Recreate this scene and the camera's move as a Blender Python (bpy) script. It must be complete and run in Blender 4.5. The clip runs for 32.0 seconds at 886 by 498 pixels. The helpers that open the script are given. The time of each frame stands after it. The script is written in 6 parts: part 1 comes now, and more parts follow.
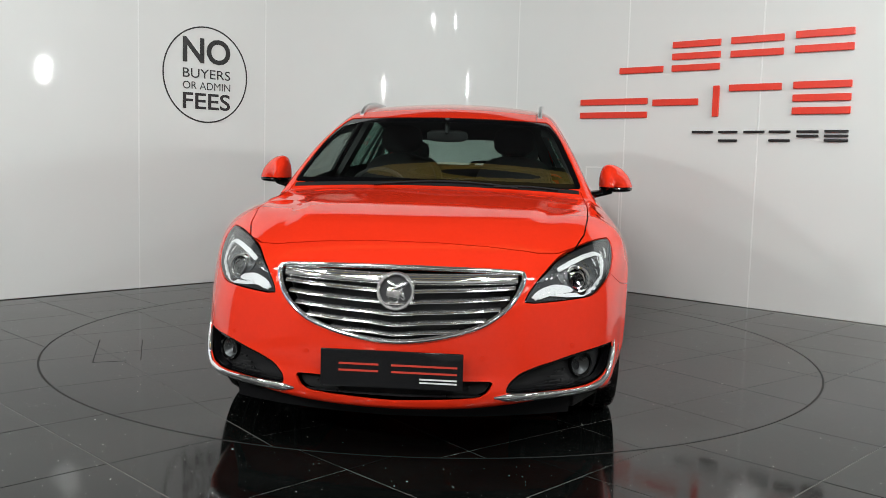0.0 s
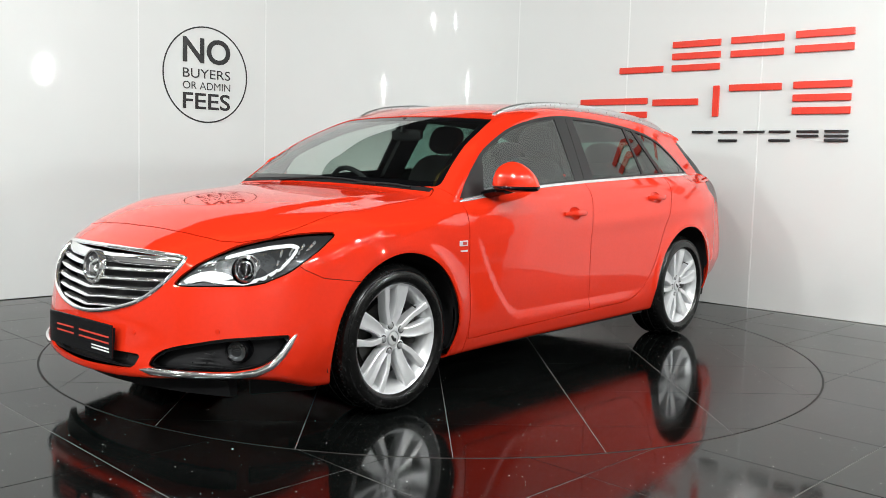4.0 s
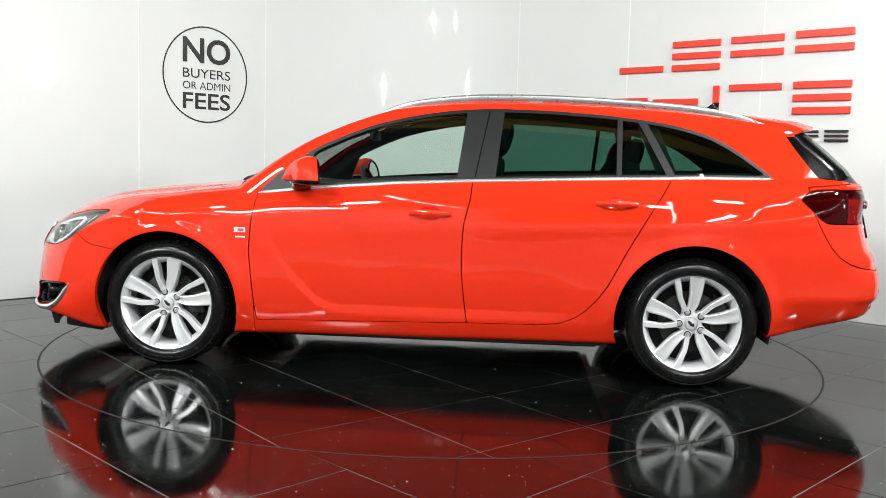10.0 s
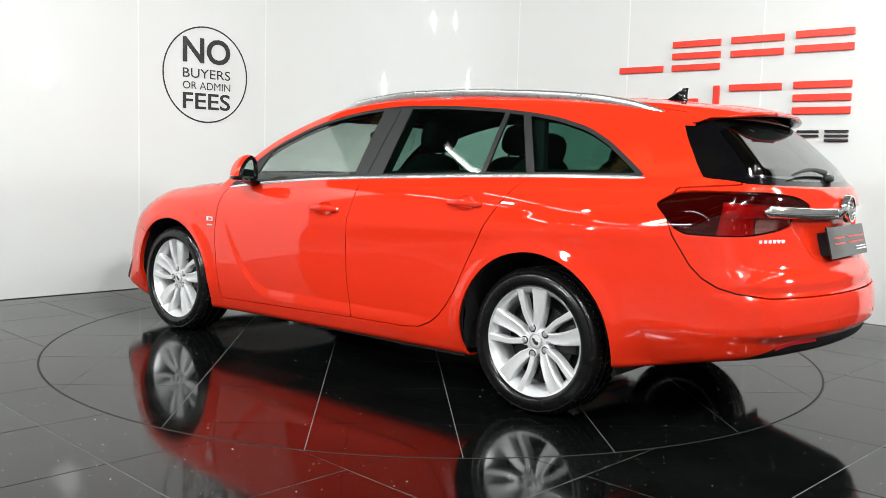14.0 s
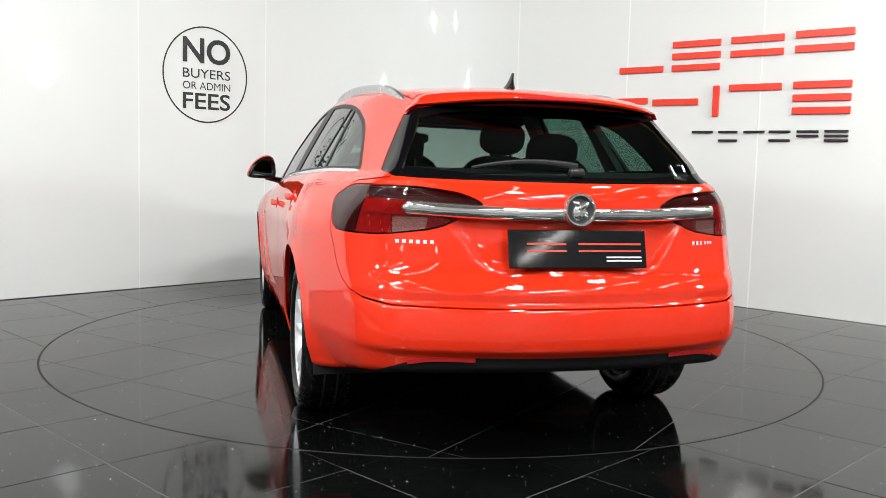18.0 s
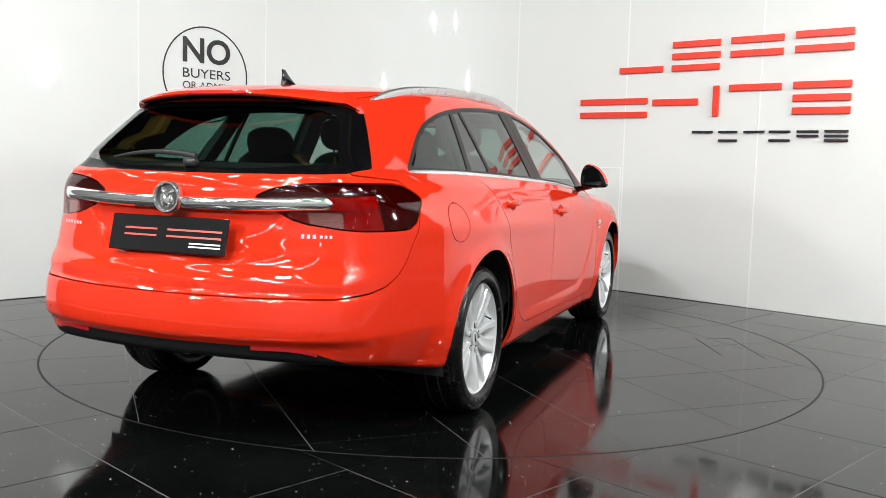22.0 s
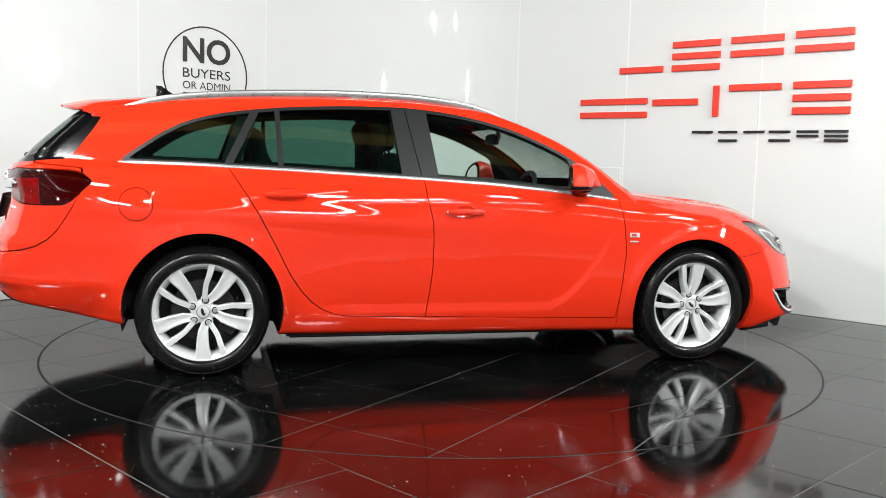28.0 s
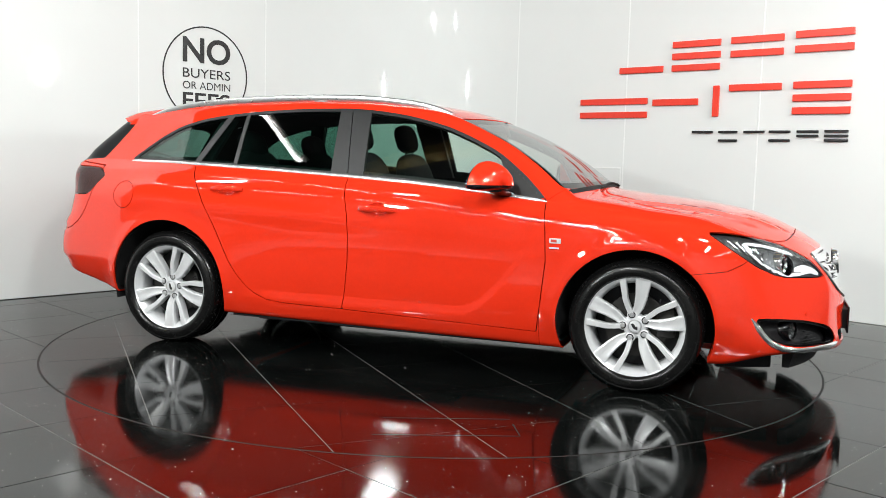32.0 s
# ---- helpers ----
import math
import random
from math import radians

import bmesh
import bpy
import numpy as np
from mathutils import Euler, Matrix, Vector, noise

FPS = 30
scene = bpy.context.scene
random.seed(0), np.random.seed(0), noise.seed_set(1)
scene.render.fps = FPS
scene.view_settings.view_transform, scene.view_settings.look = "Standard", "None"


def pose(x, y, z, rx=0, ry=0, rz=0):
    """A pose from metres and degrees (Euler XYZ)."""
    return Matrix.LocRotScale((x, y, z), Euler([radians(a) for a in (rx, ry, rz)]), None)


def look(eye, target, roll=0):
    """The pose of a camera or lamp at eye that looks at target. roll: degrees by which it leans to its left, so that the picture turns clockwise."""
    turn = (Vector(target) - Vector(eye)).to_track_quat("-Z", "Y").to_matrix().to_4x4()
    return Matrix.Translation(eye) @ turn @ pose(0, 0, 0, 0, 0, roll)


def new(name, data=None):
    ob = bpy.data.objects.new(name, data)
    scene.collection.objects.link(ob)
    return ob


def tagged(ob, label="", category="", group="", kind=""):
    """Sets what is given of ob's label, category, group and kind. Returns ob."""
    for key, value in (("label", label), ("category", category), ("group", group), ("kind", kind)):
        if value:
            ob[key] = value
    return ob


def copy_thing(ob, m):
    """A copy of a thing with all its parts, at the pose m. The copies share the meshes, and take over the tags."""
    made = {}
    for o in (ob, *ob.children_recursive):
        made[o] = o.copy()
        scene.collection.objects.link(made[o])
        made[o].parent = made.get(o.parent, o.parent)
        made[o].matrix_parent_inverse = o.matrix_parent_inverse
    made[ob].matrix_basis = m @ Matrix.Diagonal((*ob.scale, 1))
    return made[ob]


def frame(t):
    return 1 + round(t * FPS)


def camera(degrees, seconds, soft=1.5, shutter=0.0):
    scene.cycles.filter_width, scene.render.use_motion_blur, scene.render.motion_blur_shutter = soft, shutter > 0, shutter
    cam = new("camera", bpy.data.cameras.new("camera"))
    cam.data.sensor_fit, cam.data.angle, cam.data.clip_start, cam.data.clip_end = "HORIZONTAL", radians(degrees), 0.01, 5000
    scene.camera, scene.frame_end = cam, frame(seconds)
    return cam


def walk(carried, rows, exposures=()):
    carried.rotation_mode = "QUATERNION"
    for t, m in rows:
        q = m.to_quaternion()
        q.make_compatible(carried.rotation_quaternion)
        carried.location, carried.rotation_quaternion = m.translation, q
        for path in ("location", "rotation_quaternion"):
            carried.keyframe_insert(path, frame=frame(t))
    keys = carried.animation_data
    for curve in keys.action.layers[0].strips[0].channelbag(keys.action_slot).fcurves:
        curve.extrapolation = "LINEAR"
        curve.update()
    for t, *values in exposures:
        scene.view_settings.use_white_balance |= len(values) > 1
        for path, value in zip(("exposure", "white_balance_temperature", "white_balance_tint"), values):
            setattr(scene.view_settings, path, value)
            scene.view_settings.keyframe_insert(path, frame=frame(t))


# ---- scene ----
cam = camera(52.29, 32.0, soft=.8)
EYE = (0, -5.583, 1.117)
VIEW = look(EYE, (0.0418, -0.6066, 0.6334), 1.58)
EXPOSURES = [(0, -.54), (2.0, -.41), (3.5, -.25), (5.5, -.04), (32, -.04)]
walk(cam, [(0, VIEW), (32, VIEW)], EXPOSURES)

# ---- light: a dim hall with tubes, a lamp stand on each side, floods overhead ----
world = bpy.data.worlds.new("hall_air")
world.use_nodes = True
world.node_tree.nodes["Background"].inputs[0].default_value = (0.75, 0.82, 0.9, 1)
world.node_tree.nodes["Background"].inputs[1].default_value = 0.05
scene.world = world


def area_lamp(name, eye, target, sx, sy, watts, colour=(1, 1, 1)):
    data = bpy.data.lights.new(name, "AREA")
    data.shape, data.size, data.size_y, data.energy, data.color = "RECTANGLE", sx, sy, watts, colour
    ob = new(name, data)
    ob.matrix_world = look(eye, target)
    return ob


COOL = (.972, 1, .988)
area_lamp("stand_lamp", (5.2, -2.27, 2.45), (0, 1.0, 1.1), .11, .34, 130, COOL)
area_lamp("stand_lamp", (-4.4, -5.2, 2.7), (.6, 1.4, 1.0), .30, .40, 165, COOL)
for sx in (-1, 1):
    area_lamp("flood_lamp", (sx * 1.5 - .2, -4.8, 3.8), (sx * 1.2, 2.0, .8), .34, .22, 84, COOL)
    area_lamp("flood_lamp", (sx * 2.7, -3.0, 4.3), (sx * 1.5, 1.8, 0.6), .34, .22, 66, COOL)
    area_lamp("flood_lamp", (sx * 4.3, -1.6, 4.2), (sx * 1.4, 1.4, 0.5), .34, .22, 66, COOL)
    area_lamp("hall_tube_lamp", (sx * 3.5, -8.5, 5.3), (sx * 3.5, -9.0, 0), .14, 5.0, 380, COOL)


# ---- materials ----
def material(name, base=(.5, .5, .5), rough=.5, metal=0.0, coat=0.0, spec=.5, grain=0.0, grain_size=40.0,
             bump_by=0.0, bump_size=200.0, blotch=0.0, blotch_size=2.0, coat_rough=.03, vary=0.0):
    m = bpy.data.materials.new(name)
    m.use_nodes = True
    nt = m.node_tree
    b = nt.nodes["Principled BSDF"]
    b.inputs["Base Color"].default_value = (*base, 1)
    b.inputs["Roughness"].default_value = rough
    b.inputs["Metallic"].default_value = metal
    b.inputs["Specular IOR Level"].default_value = spec
    b.inputs["Coat Weight"].default_value = coat
    b.inputs["Coat Roughness"].default_value = coat_rough
    co = nt.nodes.new("ShaderNodeTexCoord")

    def noise_at(scale, detail=4):
        n = nt.nodes.new("ShaderNodeTexNoise")
        n.inputs["Scale"].default_value, n.inputs["Detail"].default_value = scale, detail
        nt.links.new(co.outputs["Object"], n.inputs["Vector"])
        return n.outputs["Fac"]

    def mul(value, lo, hi):
        r = nt.nodes.new("ShaderNodeMapRange")
        r.inputs["From Min"].default_value, r.inputs["From Max"].default_value = .3, .7
        r.inputs["To Min"].default_value, r.inputs["To Max"].default_value = lo, hi
        nt.links.new(value, r.inputs["Value"])
        return r.outputs["Result"]

    last = None
    for amount, size in ((grain, grain_size), (blotch, blotch_size)):
        if amount:
            v = mul(noise_at(size), 1 - amount, 1 + amount)
            if last is None:
                last = v
            else:
                k = nt.nodes.new("ShaderNodeMath")
                k.operation = "MULTIPLY"
                nt.links.new(last, k.inputs[0])
                nt.links.new(v, k.inputs[1])
                last = k.outputs[0]
    if vary:
        info = nt.nodes.new("ShaderNodeObjectInfo")
        r = nt.nodes.new("ShaderNodeMapRange")
        r.inputs["To Min"].default_value, r.inputs["To Max"].default_value = 1 - vary, 1 + vary
        nt.links.new(info.outputs["Random"], r.inputs["Value"])
        if last is None:
            last = r.outputs["Result"]
        else:
            k = nt.nodes.new("ShaderNodeMath")
            k.operation = "MULTIPLY"
            nt.links.new(last, k.inputs[0])
            nt.links.new(r.outputs["Result"], k.inputs[1])
            last = k.outputs[0]
    if last is not None:
        mix = nt.nodes.new("ShaderNodeVectorMath")
        mix.operation = "SCALE"
        mix.inputs[0].default_value = base
        nt.links.new(last, mix.inputs["Scale"])
        nt.links.new(mix.outputs[0], b.inputs["Base Color"])
        rr = nt.nodes.new("ShaderNodeMath")
        rr.operation = "MULTIPLY"
        rr.inputs[1].default_value = rough
        nt.links.new(last, rr.inputs[0])
        nt.links.new(rr.outputs[0], b.inputs["Roughness"])
    if bump_by:
        bp = nt.nodes.new("ShaderNodeBump")
        bp.inputs["Strength"].default_value, bp.inputs["Distance"].default_value = bump_by, .002
        nt.links.new(noise_at(bump_size), bp.inputs["Height"])
        nt.links.new(bp.outputs[0], b.inputs["Normal"])
    return m


def glass(name, tint, gloss_ior=1.5, rough=0.0, power=3.7):
    """A thin tinted pane: clear tint straight through, gloss by Fresnel."""
    m = bpy.data.materials.new(name)
    m.use_nodes = True
    nt = m.node_tree
    nt.nodes.remove(nt.nodes["Principled BSDF"])
    out = nt.nodes["Material Output"]
    tr, gl = nt.nodes.new("ShaderNodeBsdfTransparent"), nt.nodes.new("ShaderNodeBsdfGlossy")
    tr.inputs[0].default_value = (*tint, 1)
    gl.inputs["Roughness"].default_value = rough
    lw, mix = nt.nodes.new("ShaderNodeLayerWeight"), nt.nodes.new("ShaderNodeMixShader")
    pw, ml = nt.nodes.new("ShaderNodeMath"), nt.nodes.new("ShaderNodeMath")
    lw.inputs[0].default_value = .5
    f0 = ((gloss_ior - 1) / (gloss_ior + 1)) ** 2 * 1.8
    pw.operation, ml.operation = "POWER", "MULTIPLY_ADD"
    pw.inputs[1].default_value, ml.inputs[1].default_value, ml.inputs[2].default_value = power, 1 - f0, f0
    nt.links.new(lw.outputs["Facing"], pw.inputs[0])
    nt.links.new(pw.outputs[0], ml.inputs[0])
    nt.links.new(ml.outputs[0], mix.inputs[0])
    nt.links.new(tr.outputs[0], mix.inputs[1])
    nt.links.new(gl.outputs[0], mix.inputs[2])
    nt.links.new(mix.outputs[0], out.inputs[0])
    return m


WHITE_PANEL = material("white_gloss_panel", (.69, .71, .70), .045, spec=.17, blotch=.02, blotch_size=.7, bump_by=.06, bump_size=1.1)
TRIM_WHITE = material("white_joint_strip", (.77, .79, .78), .4, grain=.02)
TILE = material("black_polished_tile", (.0028, .0033, .0031), .080, spec=.255, grain=.2, grain_size=26, blotch=.42, blotch_size=2.2, bump_by=.015, bump_size=9, vary=.15)
GROUT = material("grey_grout", (.20, .20, .193), .8, grain=.3, grain_size=90)
RING = material("black_gap", (.004, .004, .004), .7)
RED_SIGN = material("red_acrylic", (.74, .034, .012), .3, grain=.03)
BLACK_SIGN = material("black_acrylic", (.008, .008, .009), .3, grain=.1)
HALL = material("hall_grey_paint", (.42, .423, .413), .8, grain=.15, grain_size=3, blotch=.2, blotch_size=.4)
HALL_DARK = material("dark_roof_sheet", (.035, .035, .038), .7, grain=.2, grain_size=4)
BEAM = material("yellow_beam_paint", (.36, .27, .07), .5, grain=.15)
CONCRETE = material("dark_concrete", (.10, .10, .097), .6, grain=.12, grain_size=14, blotch=.15, blotch_size=.8)
FLECK = material("pale_dust", (.75, .75, .72), .6, grain=.1)


# ---- mesh helpers ----
def mesh_of(name, verts, faces, mat, smooth=False):
    me = bpy.data.meshes.new(name)
    me.from_pydata([tuple(v) for v in verts], [], [tuple(int(i) for i in f) for f in faces])
    if mat:
        me.materials.append(mat)
    if smooth:
        me.shade_smooth()
    me.update()
    return me


def part(name, bm, mat, parent=None, label="", smooth=True, sharp=35):
    """Link a bmesh as one mesh object, under a thing or under a part."""
    me = bpy.data.meshes.new(name)
    bmesh.ops.recalc_face_normals(bm, faces=bm.faces)
    bm.to_mesh(me)
    bm.free()
    me.materials.append(mat)
    if smooth:
        me.shade_smooth()
        me.set_sharp_from_angle(angle=radians(sharp))
    ob = new(name, me)
    ob.parent = parent
    return tagged(ob, label)


def box(bm, sx, sy, sz, m=Matrix(), bevel=0.0, seg=2):
    made = bmesh.ops.create_cube(bm, size=1, matrix=m @ Matrix.Diagonal((sx, sy, sz, 1)))
    if bevel:
        edges = list({e for v in made["verts"] for e in v.link_edges})
        bmesh.ops.bevel(bm, geom=edges, offset=bevel, segments=seg, affect="EDGES", profile=.5)
    return bm


def cyl(bm, r1, r2, depth, m=Matrix(), seg=24):
    bmesh.ops.create_cone(bm, cap_ends=True, segments=seg, radius1=r1, radius2=r2, depth=depth, matrix=m)
    return bm


def lathe(bm, profile, seg=48, m=Matrix()):
    """Turn (radius, along) pairs about the local y axis."""
    rings = []
    for r, y in profile:
        rings.append([bm.verts.new(m @ Vector((r * math.cos(2 * math.pi * i / seg), y, r * math.sin(2 * math.pi * i / seg)))) for i in range(seg)])
    for a, b in zip(rings, rings[1:]):
        for i in range(seg):
            bm.faces.new((a[i], a[(i + 1) % seg], b[(i + 1) % seg], b[i]))
    return bm


# ---- the room: two white panelled walls that meet behind the turntable ----
CORNER = Vector((-.151, 4.114, 0))
LEFT_DIR, RIGHT_DIR = Vector((-.7089, -.7053, 0)), Vector((.7375, -.6753, 0))
WALL_H, PANEL = 3.60, 1.214


def wall_frame(origin, direction):
    """Local x along the wall, y into the room, z up."""
    d = direction.normalized()
    n = Vector((0, 0, 1)).cross(d)
    m = Matrix((d, n, Vector((0, 0, 1)))).transposed().to_4x4()
    m.translation = origin
    return m


def panelled_wall(name, direction, first_seam, count):
    m = wall_frame(CORNER, direction)
    inward = 1 if (m.to_3x3() @ Vector((0, 1, 0))).y < 0 else -1
    bm = bmesh.new()
    box(bm, 6.3, .10, WALL_H, m @ Matrix.Translation((3.1, -inward * .062, WALL_H / 2)))
    wall = part(name, bm, HALL, label="white panelled wall of a show booth", smooth=False)
    tagged(wall, kind="structure")
    edges = [first_seam + PANEL * i for i in range(count)]
    for a, b in zip(edges, edges[1:]):
        bm = bmesh.new()
        box(bm, b - a - .004, .010, WALL_H - .004, m @ Matrix.Translation(((a + b) / 2, -inward * .005, WALL_H / 2 + .002)), .0015, 1)
        part("panel", bm, WHITE_PANEL, wall, smooth=False)
    for s in edges[:-1]:
        bm = bmesh.new()
        box(bm, .012, .006, WALL_H, m @ Matrix.Translation((s, -inward * .0016, WALL_H / 2)), .001, 1)
        part("joint_strip", bm, TRIM_WHITE, wall, smooth=False)
    return m, inward


LEFT_WALL, LEFT_IN = panelled_wall("wall_left", LEFT_DIR, 3.228 - PANEL, 5)
RIGHT_WALL, RIGHT_IN = panelled_wall("wall_right", RIGHT_DIR, 2.438 - PANEL, 5)


def coved_corner():
    """The bent panels that carry the wall round the corner."""
    a = CORNER + LEFT_DIR.normalized() * (3.228 - PANEL - .002)
    b = CORNER + RIGHT_DIR.normalized() * (2.438 - PANEL - .002)
    bm = bmesh.new()
    rows = []
    for i in range(41):
        t = i / 40
        p = a * (1 - t) ** 2 + CORNER * (2 * t * (1 - t)) + b * t * t
        d = (CORNER - a) * (1 - t) + (b - CORNER) * t
        n = Vector((d.y, -d.x, 0)).normalized()
        rows.append([bm.verts.new((*(p - n * q).xy, z)) for q, z in ((0, .002), (0, WALL_H), (.012, WALL_H), (.012, .002))])
    for p, q in zip(rows, rows[1:]):
        for k in range(4):
            bm.faces.new((p[k], p[(k + 1) % 4], q[(k + 1) % 4], q[k]))
    bm.faces.new(rows[0])
    bm.faces.new(rows[-1][::-1])
    tagged(part("wall_corner", bm, WHITE_PANEL, None, "white panelled wall bent round the corner"), kind="structure")


coved_corner()


def hall():
    """The plain hall that closes the place behind the camera."""
    for name, sx, sy, sz, at in (("wall_back", 22, .2, 6, (0, -13, 3)), ("wall_far", 22, .2, 6, (0, 8, 3)), ("wall_west", .2, 21, 6, (-11, -2.5, 3)), ("wall_east", .2, 21, 6, (11, -2.5, 3))):
        bm = bmesh.new()
        box(bm, sx, sy, sz, Matrix.Translation(at))
        tagged(part(name, bm, HALL, label="plain grey wall of the hall", smooth=False), kind="structure")
    bm = bmesh.new()
    box(bm, 21.8, 8.3, .012, Matrix.Translation((0, -8.8, -.006)))
    tagged(part("hall_floor", bm, CONCRETE, label="worn dark concrete floor of the hall", smooth=False), kind="structure")
    bm = bmesh.new()
    box(bm, 22.2, 21.2, .1, Matrix.Translation((0, -2.5, 6.05)))
    tagged(part("ceiling", bm, HALL_DARK, label="dark sheet roof over the hall", smooth=False), kind="structure")
    for y in (-10, -6.5, -3, .5):
        bm = bmesh.new()
        box(bm, 21.6, .06, .34, Matrix.Translation((0, y, 5.6)))
        box(bm, 21.6, .22, .03, Matrix.Translation((0, y, 5.42)))
        box(bm, 21.6, .22, .03, Matrix.Translation((0, y, 5.78)))
        tagged(part("roof_beam", bm, BEAM, label="yellow painted steel beam under the roof", smooth=False), category="beam", group="roof beams", kind="structure")


hall()


def hall_lights():
    """Long tubes under the hall's roof, seen only as streaks in paint and chrome."""
    glow = bpy.data.materials.new("tube_glow")
    glow.use_nodes = True
    b = glow.node_tree.nodes["Principled BSDF"]
    b.inputs["Emission Color"].default_value = (1, .98, .94, 1)
    b.inputs["Emission Strength"].default_value = 22.0
    for x in (-7.2, -4.4, -1.6, 1.6, 4.4, 7.2):
        for y in (-11.6, -9.6, -7.6, -5.4, -3.4, -1.4):
            if y > -5 and abs(x) < 2:
                continue
            bm = bmesh.new()
            box(bm, .16, 1.6, .05, Matrix.Translation((x, y, 5.25)), .008, 1)
            lamp = part("ceiling_light", bm, TRIM_WHITE, None, "white batten with a glowing tube under the roof", smooth=False)
            tagged(lamp, category="ceiling light", group="hall battens", kind="")
            bm = bmesh.new()
            cyl(bm, .03, .03, 1.5, Matrix.Translation((x, y, 5.195)) @ Matrix.Rotation(radians(90), 4, "X"), 12)
            part("tube", bm, glow, lamp, "glowing tube")
            for d in (-.6, .6):
                bm = bmesh.new()
                cyl(bm, .006, .006, .80, Matrix.Translation((x, y + d, 5.64)), 8)
                part("hanger", bm, HALL_DARK, lamp)


hall_lights()


# ---- lettering on the walls ----
def lettering(text, x0, x1, z0, z1, m, mat, parent, name, heavy=0.0, proud=.004):
    """Words in the built-in font, fitted to a box on the wall."""
    cu = bpy.data.curves.new(name, "FONT")
    cu.body, cu.offset, cu.resolution_u = text, heavy, 4
    tmp = bpy.data.objects.new(name, cu)
    scene.collection.objects.link(tmp)
    bpy.context.view_layer.update()
    me = bpy.data.meshes.new_from_object(tmp.evaluated_get(bpy.context.evaluated_depsgraph_get()))
    bpy.data.objects.remove(tmp)
    co = np.empty(len(me.vertices) * 3)
    me.vertices.foreach_get("co", co)
    co = co.reshape(-1, 3)
    lo, hi = co.min(0), co.max(0)
    out = np.empty_like(co)
    out[:, 0] = x0 + (co[:, 0] - lo[0]) / (hi[0] - lo[0]) * (x1 - x0)
    out[:, 2] = z0 + (co[:, 1] - lo[1]) / (hi[1] - lo[1]) * (z1 - z0)
    out[:, 1] = proud
    me.vertices.foreach_set("co", out.ravel())
    me.transform(m)
    me.materials.clear()
    me.materials.append(mat)
    ob = new(name, me)
    ob.parent = parent
    return ob


def round_sign():
    """A ring with four lines of words, on the left wall; x runs towards the corner."""
    m = wall_frame(Vector((-3.2186, 1.0618, 0)), -LEFT_DIR)
    m = m @ Matrix.Diagonal((1, -1, 1, 1))
    cx, cz, r = 1.7135, 1.796, .407
    bm = bmesh.new()
    ring = []
    n = 96
    for i in range(n):
        a = 2 * math.pi * i / n
        ring.append([bm.verts.new(m @ Vector((cx + q * math.cos(a), y, cz + q * math.sin(a)))) for q, y in ((r, .001), (r, .004), (r - .012, .004), (r - .012, .001))])
    for i in range(n):
        a, b = ring[i], ring[(i + 1) % n]
        for k in range(3):
            bm.faces.new((a[k], b[k], b[k + 1], a[k + 1]))
    sign = part("round_sign", bm, BLACK_SIGN, label="black ring with four lines of words on a white wall", smooth=False)
    tagged(sign, category="sign")
    for text, z0, z1, heavy in (("NO", 1.889, 2.104, .024), ("BUYERS", 1.764, 1.843, .003), ("OR ADMIN", 1.669, 1.733, 0), ("FEES", 1.502, 1.641, .014)):
        lettering(text, 1.491, 1.948, z0, z1, m, BLACK_SIGN, sign, "word_line", heavy)


round_sign()


def wall_bars(rows, group, mat, label, name):
    """Raised plain bars on the right wall; x runs away from the corner, and each bar's height is a share of its row's."""
    m = wall_frame(Vector((1.7232, 2.3979, 0)), RIGHT_DIR)
    m = m if RIGHT_IN > 0 else m @ Matrix.Diagonal((1, -1, 1, 1))
    for x0, x1, z0, z1, levels in rows:
        bm = bmesh.new()
        h = z1 - z0
        t = h * .215
        for k in levels:
            box(bm, x1 - x0, .018, t, m @ Matrix.Translation(((x0 + x1) / 2, .013, z0 + t / 2 + (h - t) * k)), .003, 1)
        if not levels:
            box(bm, x1 - x0, .018, h, m @ Matrix.Translation(((x0 + x1) / 2, .013, z0 + h / 2)), .003, 1)
        tagged(part(name, bm, mat, None, label, smooth=False), category="wall letter bar", group=group)


wall_bars([(-.172, .252, 1.925, 2.172, (0,)), (.334, .764, 1.924, 2.172, (0, .5, 1)), (.852, 1.283, 1.926, 2.176, (.45, 1)), (1.373, 1.809, 1.93, 2.186, (.45, 1)),
           (-.568, .116, 1.541, 1.79, (0, .6)), (.168, .589, 1.541, 1.795, (.5,)), (.719, .773, 1.543, 1.795, ()), (.855, 1.285, 1.547, 1.798, (1,)), (1.376, 1.812, 1.552, 1.802, (0, .5, 1))],
          "red bars on the wall", RED_SIGN, "raised red bars on a white panelled wall", "red_letter_bar")
wall_bars([(.55, .736, 1.338, 1.427, (1,)), (.785, .945, 1.339, 1.427, (0, 1)), (.997, 1.169, 1.341, 1.428, (1,)), (1.206, 1.375, 1.342, 1.429, (0, 1)), (1.424, 1.59, 1.343, 1.43, (.5, 1)), (1.634, 1.809, 1.344, 1.432, (0, .5, 1))],
          "black bars on the wall", BLACK_SIGN, "raised black bars on a white panelled wall", "black_letter_bar")


